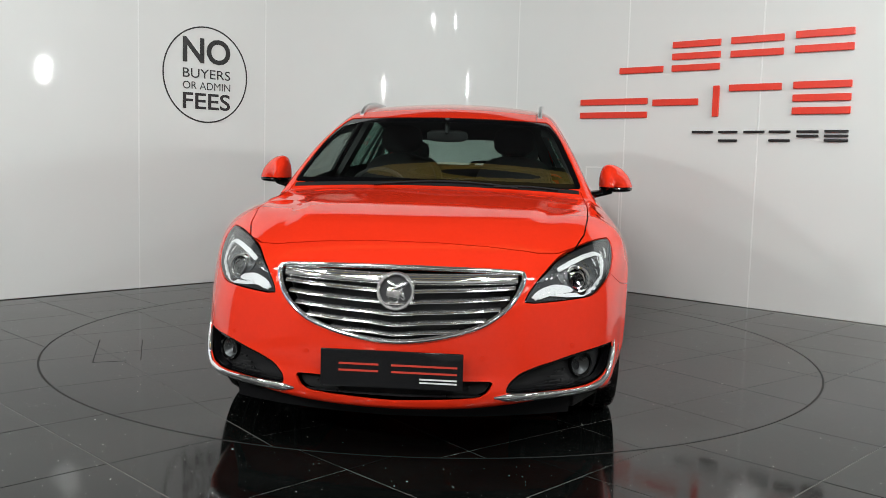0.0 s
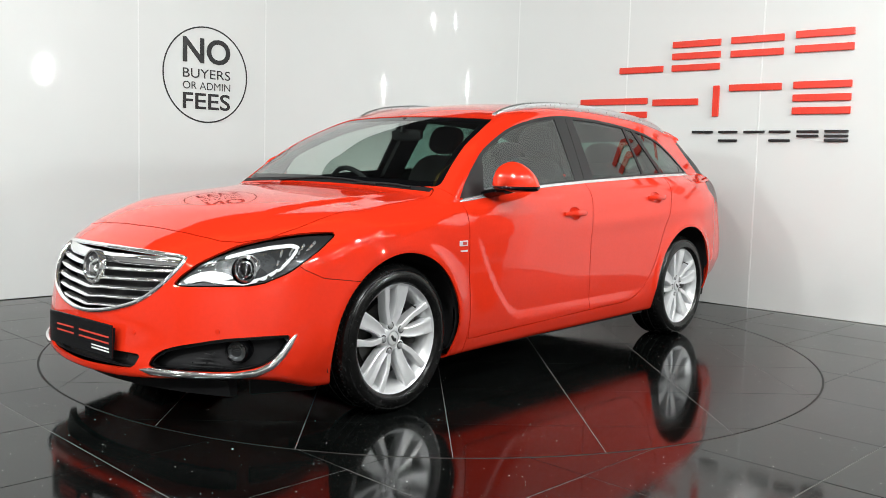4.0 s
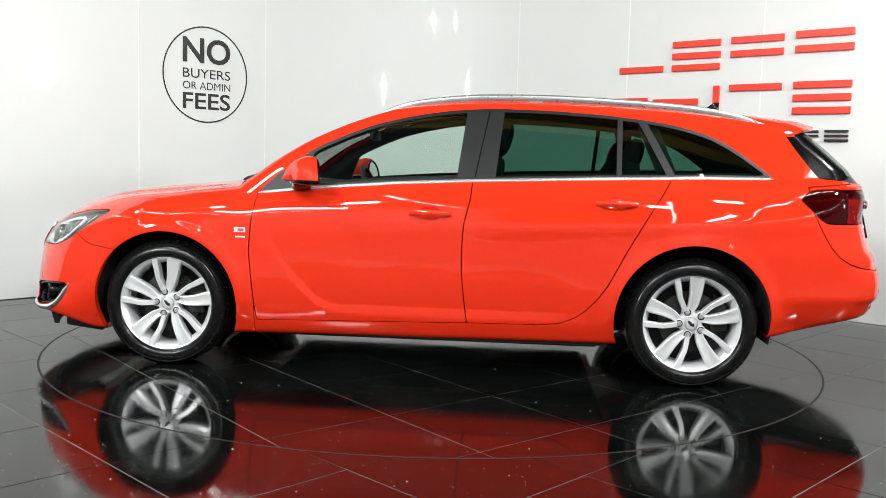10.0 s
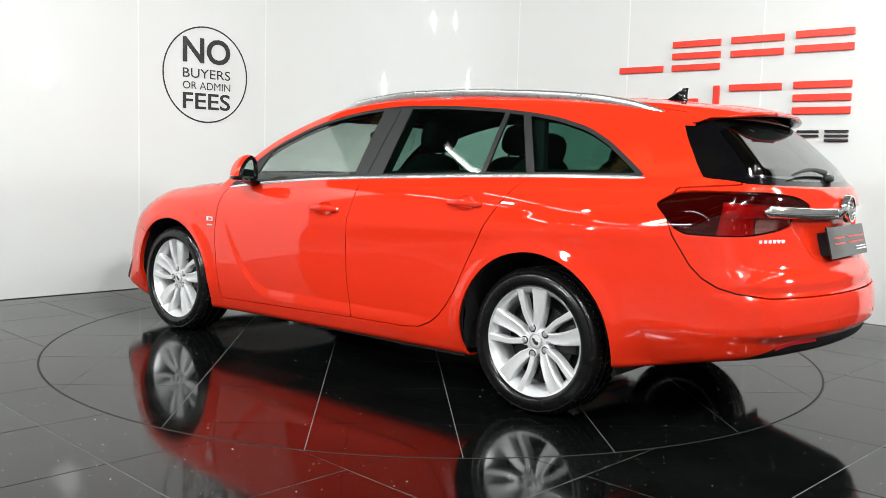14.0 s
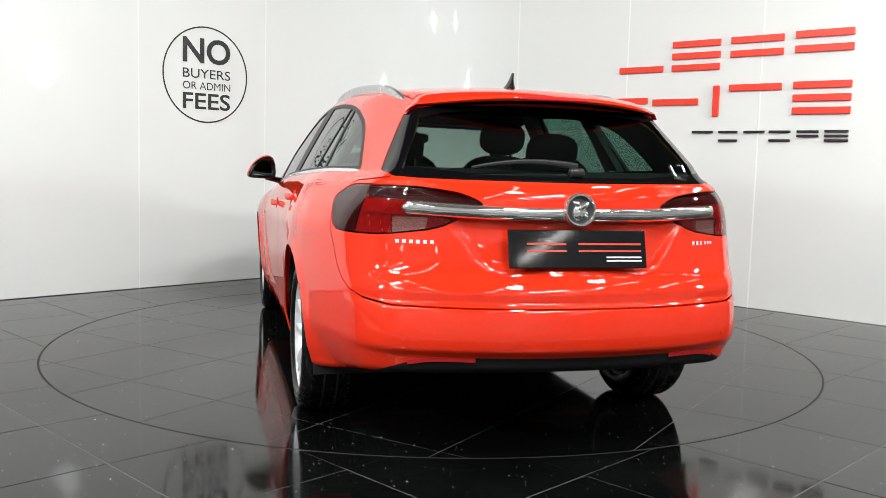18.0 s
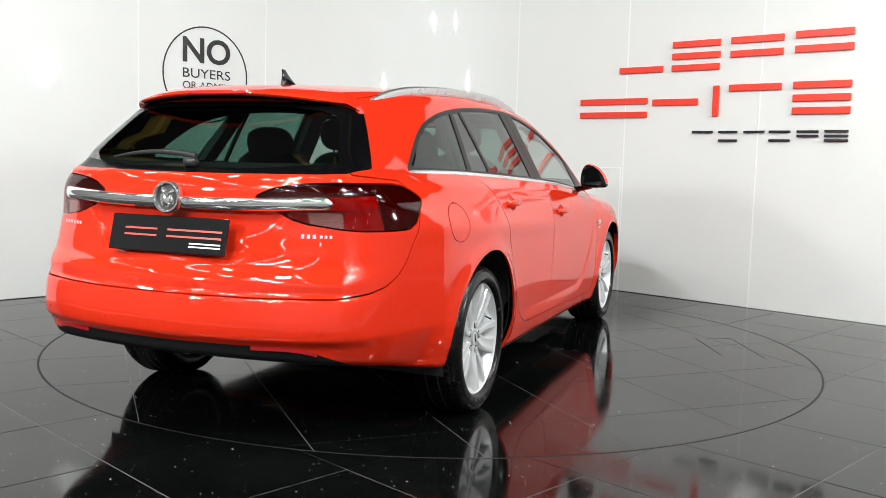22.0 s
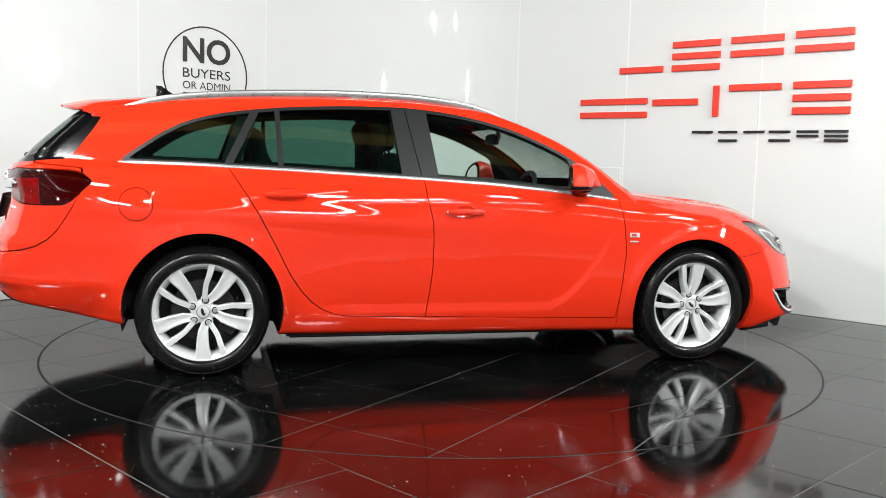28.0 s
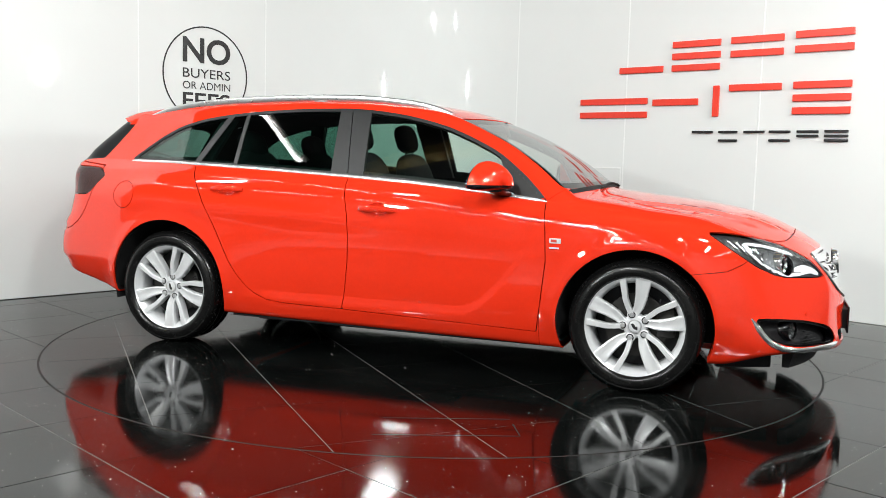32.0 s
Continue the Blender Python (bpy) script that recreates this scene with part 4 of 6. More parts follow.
def wheel_parts():
    """One wheel round its own centre, its face towards +y."""
    bm = bmesh.new()
    prof = [(.222, -.10), (.226, -.06), (.215, -.02), (.215, .06), (.228, .085), (.240, .098), (.246, .104), (.250, .102), (.250, .092), (.238, .080), (.226, .05), (.226, -.02), (.232, -.10), (.222, -.10)]
    lathe(bm, prof, 72)
    wheel = part("wheel", bm, ALLOY, None, "silver alloy wheel with five twin spokes")
    bm = bmesh.new()
    prof = [(.236, -.112), (.262, -.121), (.297, -.119), (.318, -.108), (.327, -.092), (.330, -.06), (.331, -.0), (.330, .06), (.327, .092), (.318, .108), (.310, .1145), (.304, .1135), (.298, .119), (.276, .1225), (.262, .121), (.252, .113), (.247, .104), (.236, .09)]
    lathe(bm, prof, 96)
    part("tyre", bm, RUBBER, wheel, "black tyre")
    for y in (-.075, -.028, .028, .075):
        bm = bmesh.new()
        lathe(bm, [(.3298, y - .004), (.3315, y - .004), (.3315, y + .004), (.3298, y + .004)], 96)
        part("tread_rib", bm, PAINT_DARK, wheel)
    for y0, y1 in ((.050, .108), (-.108, -.050)):
        bm = bmesh.new()
        for i in range(72):
            a = 2 * math.pi * i / 72
            quad = []
            for da, rr, y in ((0, .3322, y0), (.062, .3322, y0), (.050, .3325, (y0 + y1) / 2), (.062, .3195, y1 if y1 > 0 else y1), (0, .3195, y1), (-.012, .3325, (y0 + y1) / 2)):
                r2 = .3322 if abs(y) < .085 else .3175
                quad.append((r2 * math.cos(a + da), y, r2 * math.sin(a + da)))
            top = [bm.verts.new(p) for p in quad]
            low = [bm.verts.new((p[0] * .982, p[1], p[2] * .982)) for p in quad]
            bm.faces.new(top)
            for j in range(6):
                bm.faces.new((top[j], low[j], low[(j + 1) % 6], top[(j + 1) % 6]))
        tagged(part("tread_block", bm, RUBBER, wheel, smooth=False), kind="stuff")
    # twin spokes: a broad and a narrow blade that leave the hub together at a bolt
    blades = ((curve((.05, 88), (.065, 92), (.10, 100), (.15, 101), (.20, 100), (.245, 99.5)), curve((.05, .018), (.065, .022), (.10, .026), (.15, .031), (.20, .036), (.245, .041))),
              (curve((.05, 76), (.065, 72), (.09, 69.5), (.13, 69.5), (.18, 72.5), (.245, 75)), curve((.05, .014), (.09, .0135), (.13, .0135), (.18, .0150), (.245, .0175))))
    face = curve((.03, .076), (.06, .079), (.10, .085), (.16, .093), (.22, .099), (.245, .100))
    for k in range(5):
        bm = bmesh.new()
        for centre, half in blades:
            rows = []
            n = 12
            for i in range(n + 1):
                r = .048 + .195 * i / n
                a = radians(72 * k + float(centre(r)))
                w, y = float(half(r)), float(face(r))
                er, et = Vector((math.cos(a), 0, math.sin(a))), Vector((-math.sin(a), 0, math.cos(a)))
                dip = .0035 if w > .018 else 0
                rows.append([bm.verts.new(er * r + et * (w * q) + Vector((0, y + dy, 0))) for q, dy in
                             ((-.86, -.050), (-1, -.010), (-.90, -.002), (-.72, 0), (-.3, -dip), (.3, -dip), (.72, 0), (.90, -.002), (1, -.010), (.86, -.050))])
            for p, q in zip(rows, rows[1:]):
                for i in range(9):
                    bm.faces.new((p[i], p[i + 1], q[i + 1], q[i]))
                bm.faces.new((p[9], p[0], q[0], q[9]))
            bm.faces.new(rows[0][::-1])
            bm.faces.new(rows[-1])
        a = radians(72 * k + 75)
        lathe(bm, [(.0001, .0785), (.019, .0785), (.0235, .076), (.025, .068), (.025, .030)], 24, Matrix.Translation((.060 * math.cos(a), 0, .060 * math.sin(a))))
        part("twin_spoke", bm, ALLOY, wheel, sharp=30)
    bm = bmesh.new()
    lathe(bm, [(.0001, .076), (.034, .076), (.050, .0765), (.056, .073), (.062, .060), (.062, .030)], 40)
    part("hub", bm, ALLOY, wheel)
    bm = bmesh.new()
    lathe(bm, [(.0001, .0845), (.020, .084), (.0285, .082), (.0305, .078), (.0305, .074)], 32)
    part("hub_cap", bm, ALLOY, wheel, "silver round cap")
    bm = bmesh.new()
    lathe(bm, [(.0305, .074), (.0305, .0835), (.0335, .0835), (.0350, .074)], 32)
    part("cap_rim", bm, BOLT, wheel, "thin metal ring")
    bm = bmesh.new()
    lathe(bm, [(.0001, .0875), (.008, .087), (.015, .084)], 16, Matrix.Rotation(radians(35), 4, "Y") @ Matrix.Translation((.003, 0, .002)) @ Matrix.Diagonal((.55, 1, 1.2, 1)))
    for dx, dz, sx, sz in ((-.010, -.008, .5, .9), (.011, .010, .7, .45)):
        lathe(bm, [(.0001, .0868), (.008, .0864), (.012, .083)], 14, Matrix.Translation((dx, 0, dz)) @ Matrix.Diagonal((sx, 1, sz, 1)))
    part("cap_badge", bm, LAMP_BLACK, wheel, "dark plain badge")
    for k in range(5):
        a = radians(72 * k + 75)
        at = Matrix.Translation((.0605 * math.cos(a), 0, .0605 * math.sin(a)))
        # flat black ring on the boss: painted shade of a sunken bolt hole
        bm = bmesh.new()
        lathe(bm, [(.0130, .0796), (.0180, .0796), (.0188, .076)], 24, at)
        part("bolt_recess", bm, PAINT_DARK, wheel)
        bm = bmesh.new()
        cyl(bm, .0132, .0118, .018, at @ Matrix.Translation((0, .076, 0)) @ Matrix.Rotation(radians(-90), 4, "X"), 6)
        bmesh.ops.bevel(bm, geom=bm.edges[:], offset=.0012, segments=1, affect="EDGES")
        part("wheel_bolt", bm, BOLT, wheel, "silver bolt")
    bm = bmesh.new()
    lathe(bm, [(.06, -.0), (.158, -.0), (.158, .022), (.06, .022), (.06, 0)], 48)
    part("brake_disc", bm, STEEL, wheel, "dull steel disc")
    bm = bmesh.new()
    box(bm, .09, .07, .15, Matrix.Translation((-.145, .01, .02)), .015)
    part("brake_caliper", bm, STEEL, wheel)
    bm = bmesh.new()
    lathe(bm, [(.0001, -.03), (.214, -.03), (.214, -.10)], 32)
    part("back_plate", bm, PAINT_DARK, wheel)
    bm = bmesh.new()
    cyl(bm, .004, .003, .035, Matrix.Translation((.18 * math.cos(2.3), .085, .18 * math.sin(2.3))) @ Matrix.Rotation(radians(70), 4, "X"), 8)
    part("valve", bm, PLASTIC, wheel)
    return wheel


def place_wheels():
    first = None
    for cx, sgn in ((1.368, 1), (-1.368, 1), (1.368, -1), (-1.368, -1)):
        m = Matrix.Translation((cx, sgn * .774, .3295)) @ Matrix.Rotation(0 if sgn > 0 else math.pi, 4, "Z") @ Matrix.Rotation(radians({(1, 1): 0, (-1, 1): 5, (1, -1): 1, (-1, -1): -26}[(1 if cx > 0 else -1, sgn)]), 4, "Y")
        if first is None:
            first = wheel_parts()
            first.parent = car
            first.matrix_basis = m
        else:
            copy_thing(first, m)


place_wheels()


def wheel_wells():
    for cx, sgn in ((1.365, 1), (-1.365, 1), (1.365, -1), (-1.365, -1)):
        bm = bmesh.new()
        n, r = 24, .402
        a = [bm.verts.new((cx + r * math.cos(math.pi * i / n * 1.16 - .25), sgn * .90 if 3 < i < 21 else sgn * .86, .335 + r * math.sin(math.pi * i / n * 1.16 - .25))) for i in range(n + 1)]
        b = [bm.verts.new((cx + r * math.cos(math.pi * i / n * 1.16 - .25), sgn * .50, .335 + r * math.sin(math.pi * i / n * 1.16 - .25))) for i in range(n + 1)]
        for i in range(n):
            bm.faces.new((a[i], a[i + 1], b[i + 1], b[i]))
        bm.faces.new(b)
        part("wheel_arch_liner", bm, PAINT_DARK, car, "black arch liner")


wheel_wells()


def underside():
    bm = bmesh.new()
    box(bm, 1.9, 1.66, .05, Matrix.Translation((0, 0, .215)))
    box(bm, 3.6, .96, .05, Matrix.Translation((.20, 0, .235)))
    box(bm, 1.86, 1.25, .06, Matrix.Translation((0, 0, .168)), .02, 1)
    box(bm, .50, .9, .10, Matrix.Translation((-1.36, 0, .26)), .02, 1)
    box(bm, .6, 1.0, .05, Matrix.Translation((-1.85, 0, .42)))
    part("underbody", bm, PAINT_DARK, car, "black underbody", smooth=False)
    bm = bmesh.new()
    rows = []
    for i in range(25):
        y = -.66 + 1.32 * i / 24
        x = 2.27 - .32 * y * y - .10 * y ** 4
        rows.append([bm.verts.new((x + dx, y, z)) for dx, z in ((-.05, .235), (0, .225), (-.02, .150 + .01 * abs(y)), (-.05, .150 + .01 * abs(y)))])
    for p, q in zip(rows, rows[1:]):
        for k in range(4):
            bm.faces.new((p[k], p[(k + 1) % 4], q[(k + 1) % 4], q[k]))
    bm.faces.new(rows[0])
    bm.faces.new(rows[-1])
    part("front_lip", bm, PLASTIC, car, "black plastic lip under the bumper")
    for sgn in (1, -1):
        bm = bmesh.new()
        box(bm, .28, .03, .065, Matrix.Translation((1.88, sgn * .725, .186)) @ Matrix.Rotation(sgn * radians(-24), 4, "Z"), .01)
        part("air_deflector", bm, PLASTIC, car, "black plastic deflector ahead of the wheel")


underside()


# ---- fittings of the car ----
def front_skin(y, z):
    """The nose's x at that width and height."""
    lo, hi = 1.2, 2.6
    for _ in range(40):
        x = (lo + hi) / 2
        lo, hi = (x, hi) if skin(np.array([[x, y, z]]))[0] < 0 else (lo, x)
    return lo


def rear_skin(y, z):
    lo, hi = -2.7, -1.4
    for _ in range(40):
        x = (lo + hi) / 2
        lo, hi = (lo, x) if skin(np.array([[x, y, z]]))[0] < 0 else (x, hi)
    return hi


def top_skin(x, y):
    lo, hi = .5, 1.7
    for _ in range(40):
        z = (lo + hi) / 2
        lo, hi = (z, hi) if skin(np.array([[x, y, z]]))[0] < 0 else (lo, z)
    return lo


def sweep(bm, path, rings):
    """Join rings of points set along a path of matrices."""
    rows = [[bm.verts.new(m @ Vector(p)) for p in ring] for m, ring in zip(path, rings)]
    n = len(rows[0])
    for p, q in zip(rows, rows[1:]):
        for k in range(n):
            bm.faces.new((p[k], p[(k + 1) % n], q[(k + 1) % n], q[k]))
    bm.faces.new(rows[0])
    bm.faces.new(rows[-1][::-1])


def oval(w, h, n=12):
    return [(w * math.cos(2 * math.pi * i / n), 0, h * math.sin(2 * math.pi * i / n)) for i in range(n)]


def bow_skin(s, z):
    """The corner of the nose on the line y - x = s."""
    lo, hi = .2, 1.2
    for _ in range(40):
        y = (lo + hi) / 2
        lo, hi = (y, hi) if skin(np.array([[y - s, y, z]]))[0] < 0 else (lo, y)
    return Vector((lo - s, lo, z))


def normal_at(p):
    e = 2e-3
    q = np.array(p)
    g = [float(skin((q + d)[None])[0] - skin((q - d)[None])[0]) for d in np.eye(3) * e]
    return Vector(g).normalized()


def along(points, step):
    """Even steps along a line of flat points."""
    p = np.array(points, float)
    d = np.concatenate([[0], np.cumsum(np.linalg.norm(np.diff(p, axis=0), axis=1))])
    t = np.linspace(0, d[-1], max(3, int(d[-1] / step) + 1))
    return [(float(np.interp(q, d, p[:, 0])), float(np.interp(q, d, p[:, 1]))) for q in t]


def bead(bm, pts, width, rise, closed=False, taper=0):
    """A rounded moulding along points on the skin, with its width across the skin and its rise off it."""
    n = len(pts)
    rows = []
    for i in range(n):
        a, b = (pts[i - 1], pts[(i + 1) % n]) if closed else (pts[max(i - 1, 0)], pts[min(i + 1, n - 1)])
        t = (Vector(b) - Vector(a)).normalized()
        nn = normal_at(pts[i])
        c = nn.cross(t).normalized()
        k = 1.0
        if taper and not closed:
            k = min(1.0, .25 + min(i, n - 1 - i) / taper)
        rows.append([bm.verts.new(Vector(pts[i]) + c * (width * k * math.cos(q)) + nn * ((rise * k if math.sin(q) > 0 else .012) * math.sin(q))) for q in np.linspace(0, 2 * math.pi, 15)[:-1]])
    m = len(rows[0])
    for p, q in zip(rows, rows[1:] + ([rows[0]] if closed else [])):
        for j in range(m):
            bm.faces.new((p[j], p[(j + 1) % m], q[(j + 1) % m], q[j]))
    if not closed:
        bm.faces.new(rows[0])
        bm.faces.new(rows[-1][::-1])


def badge(at, direction, r, parent, name="badge"):
    """A plain bright roundel."""
    m = Matrix.Translation(at) @ Vector(direction).to_track_quat("Y", "Z").to_matrix().to_4x4()
    bm = bmesh.new()
    lathe(bm, [(r * .80, .0), (r * .80, .010), (r * .86, .016), (r * .95, .016), (r, .010), (r, -.012)], 40, m)
    b = part(name, bm, CHROME, parent, "plain chrome roundel")
    bm = bmesh.new()
    lathe(bm, [(.0001, .006), (r * .5, .005), (r * .81, .001)], 40, m)
    part("badge_face", bm, DASH, b, "dark face")
    for dx, dz, sx, sz, turn in ((.12, -.16, .75, 1.0, 10), (-.18, .22, .95, .42, 30), (.22, .34, .6, .36, -35), (-.34, -.18, .3, .6, 20)):
        bm = bmesh.new()
        lathe(bm, [(.0001, .017), (r * .25, .015), (r * .44, .010), (r * .52, .002)], 24, m @ Matrix.Translation((dx * r, 0, dz * r)) @ Matrix.Rotation(radians(turn), 4, "Y") @ Matrix.Diagonal((sx, 1, sz, 1)))
        part("badge_boss", bm, CHROME, b, "raised plain boss")


def grille():
    g, _ = take(FULL, "front", GRILLE, -.005)
    back = sheet_object("grille", both(g), PAINT_DARK, car, -.075, "black grille opening with chrome bars", True, True, lift=-.085)
    half = [q for q in along([(0, .716)] + [(float(y), float(z)) for y, z in GRILLE if y > .01] + [(0, .457)], .014)]
    loop = half + [(-y, z) for y, z in half[-2:0:-1]]
    bm = bmesh.new()
    bead(bm, [(front_skin(abs(y), z) - .001, y, z) for y, z in loop], .0098, .010, True)
    part("grille_frame", bm, CHROME, back, "chrome grille frame", sharp=70)
    reach = curve((.44, .0), (.458, .05), (.480, .19), (.514, .305), (.545, .362), (.582, .408), (.62, .438), (.665, .456), (.70, .462), (.72, .462))
    for z0, h, dx, lift, droop in ((.675, .0205, .004, .006, 0), (.634, .0068, .007, .014, .004), (.596, .0068, .009, .016, .005), (.558, .0068, .010, .017, .006), (.521, .0068, .011, .018, .007), (.486, .0060, .011, .018, .007)):
        rise = lambda y: z0 + lift * (abs(y) / .38) ** 1.4 - droop * max(0, 1 - abs(y) / .10)
        end = .455
        while end > .05 and end > float(reach(rise(end))) - .012:
            end -= .004
        bm = bmesh.new()
        path, rings = [], []
        for i in range(41):
            y = -end + 2 * end * i / 40
            z = rise(y)
            path.append(Matrix.Translation((front_skin(abs(y), z) - dx, y, z)))
            rings.append([(-.030, 0, -h * .8), (-.003, 0, -h), (.002, 0, -h * .8), (.002, 0, -h * .35), (-.004, 0, h * .35), (-.013, 0, h * .9), (-.018, 0, h), (-.030, 0, h)])
        sweep(bm, path, rings)
        part("grille_bar", bm, CHROME, back, "chrome grille bar", sharp=60)
    badge((front_skin(0, .64) + .002, 0, .636), (1, 0, .12), .072, car, "front_badge")


grille()


BOWL = material("satin_lamp_bowl", (.07, .071, .073), .28, metal=.5, grain=.1, grain_size=30)


def headlamps():
    for sgn in (1, -1):
        side = (lambda m: m) if sgn > 0 else flipped
        deep = take(LAMP_SKIN, "bow", HEADLAMP, -.004)[0]
        eye = rounded([(-1.365 + .072 * math.cos(a), .668 + .053 * math.sin(a)) for a in np.linspace(0, 2 * math.pi, 25)[:-1]], 1)
        deep = take(deep, "bow", eye)[1]
        lamp = sheet_object("headlamp", side(deep), LAMP_BLACK, car, -.011, "black headlamp housing with a projector lamp", True, lift=-.014)
        bowl, _ = take(deep, "bow", rounded([(-1.511, .700), (-1.400, .732), (-1.256, .742), (-1.192, .715), (-1.197, .665), (-1.288, .634), (-1.460, .632)], 1))
        sheet_object("lamp_bowl", side(bowl), BOWL, lamp, .004, "satin grey reflector round the projector", lift=-.0115)
        wedge, _ = take(deep, "bow", rounded([(-1.732, .614), (-1.648, .648), (-1.549, .664), (-1.461, .655), (-1.416, .640), (-1.446, .630), (-1.528, .632), (-1.633, .620)], 1))
        sheet_object("indicator", side(wedge), PLATE_WHITE, lamp, .005, "pale indicator and running light", lift=-.007)
        drl, _ = strip(deep, "bow", [(-1.696, .612), (-1.601, .630), (-1.476, .620), (-1.361, .618), (-1.256, .636), (-1.167, .672), (-1.108, .716), (-1.074, .757)], .0075)
        sheet_object("light_bar", side(drl), PLATE_WHITE, lamp, .006, "pale running light bar", lift=-.005)
        brow, _ = strip(deep, "bow", [(-1.476, .715), (-1.361, .738), (-1.236, .756), (-1.118, .766), (-1.074, .757)], .0070)
        sheet_object("lamp_brow", side(brow), PLATE_WHITE, lamp, .004, "pale bar over the projector", lift=-.007)
        for k in range(5):
            fin, _ = strip(deep, "bow", [(-1.648 + .045 * k, .655 + .012 * k), (-1.618 + .045 * k, .676 + .014 * k)], .0035)
            if len(fin[2]):
                sheet_object("lamp_fin", side(fin), WHITE_LAMP, lamp, .004, "small bright fin", lift=-.009)
        for k in range(4):
            slat, _ = strip(deep, "bow", [(-1.186 + .052 * k, .690 + .016 * k), (-1.16 + .060 * k, .752 + .010 * k)], .0065)
            sheet_object("lamp_slat", side(slat), WHITE_LAMP, lamp, .004, "bright slat", lift=-.009)
        upper, _ = strip(deep, "bow", [(-1.626, .676), (-1.522, .712), (-1.420, .735), (-1.340, .747)], .0060)
        sheet_object("lamp_brow", side(upper), BOWL, lamp, .004, "grey satin bracket", lift=-.009)
        for s, z, r in ((-1.365, .668, .050),):
            # along the corner's diagonal, a little behind the lens
            lo, hi = .3, 1.2
            for _ in range(40):
                y = (lo + hi) / 2
                lo, hi = (y, hi) if skin(np.array([[y - s, y, z]]))[0] < 0 else (lo, y)
            m = Matrix.Translation((lo - s - .030, sgn * (lo - .018), z)) @ Vector((1, sgn * .35, .05)).to_track_quat("Y", "Z").to_matrix().to_4x4()
            bm = bmesh.new()
            lathe(bm, [(r * .80, -.03), (r * .84, .012), (r * .92, .020), (r * 1.08, .018), (r * 1.12, .004), (r * 1.12, -.03)], 36, m)
            ring = part("lamp_ring", bm, CHROME, lamp, "chrome projector ring")
            bm = bmesh.new()
            lathe(bm, [(r * .52, .012), (r * .58, .018), (r * .66, .016), (r * .68, .006)], 36, m)
            part("inner_ring", bm, CHROME, ring, "thin chrome ring")
            bm = bmesh.new()
            lathe(bm, [(.0001, .022), (r * .35, .019), (r * .62, .010), (r * .80, -.006)], 32, m)
            part("projector", bm, GLOSS_BLACK, lamp, "dark glass projector")


headlamps()


def lower_intake():
    hole = take(FULL, "front", INTAKE, -.003)[0]
    back = sheet_object("lower_intake", both(hole), PAINT_DARK, car, -.03, "black lower intake with slats", True, True, lift=-.04)
    for z in (.258, .277, .296):
        slat, _ = strip(hole, "front", [(-.2, z), (.34, z)], .0032)
        sheet_object("intake_slat", both(slat), PLASTIC, back, .012, "", True, True, lift=-.012)


lower_intake()


def fog_lamps():
    for sgn in (1, -1):
        side = (lambda m: m) if sgn > 0 else flipped
        back = sheet_object("fog_lamp_recess", side(take(FOG_SKIN, "bow", FOG, -.004)[0]), PLASTIC, car, -.05, "black plastic recess with a round fog lamp", True, lift=-.055)
        rim, _ = split(FOG_SKIN, measure_off(FOG_SKIN, "bow", lambda P: -away(P, FOG) - .012))
        sheet_object("recess_rim", side(rim), GLOSS_BLACK, back, .03, lift=-.012)
        for k in range(4):
            bar, _ = strip(take(FOG_SKIN, "bow", FOG, -.008)[0], "bow", [(-1.71 + .04 * k, .290 + .016 * k), (-1.475, .290 + .019 * k)], .0028)
            if len(bar[2]):
                sheet_object("mesh_bar", side(bar), GREY_TRIM, back, .01, lift=-.026)
        bm = bmesh.new()
        pts = [bow_skin(s, z) for s, z in along(FOG_TRIM, .02)]
        bead(bm, [(p.x, sgn * p.y, p.z) for p in pts], .0150, .010, False, 4)
        part("fog_trim", bm, CHROME, back, "bright chrome blade round the fog lamp", sharp=70)
        m = Matrix.Translation((2.080, sgn * .692, .348)) @ Vector((1, sgn * .5, 0)).to_track_quat("Y", "Z").to_matrix().to_4x4()
        bm = bmesh.new()
        lathe(bm, [(.040, .020), (.046, .024), (.050, .018), (.052, -.04)], 36, m)
        part("fog_lamp_ring", bm, GLOSS_BLACK, back)
        bm = bmesh.new()
        lathe(bm, [(.0001, -.012), (.02, -.006), (.040, .014)], 32, m)
        part("fog_reflector", bm, BOWL, back, "bright reflector")
        bm = bmesh.new()
        lathe(bm, [(.0001, .026), (.02, .0245), (.034, .020), (.041, .016)], 32, m)
        part("fog_lens", bm, LENS, back, "clear lens")


fog_lamps()


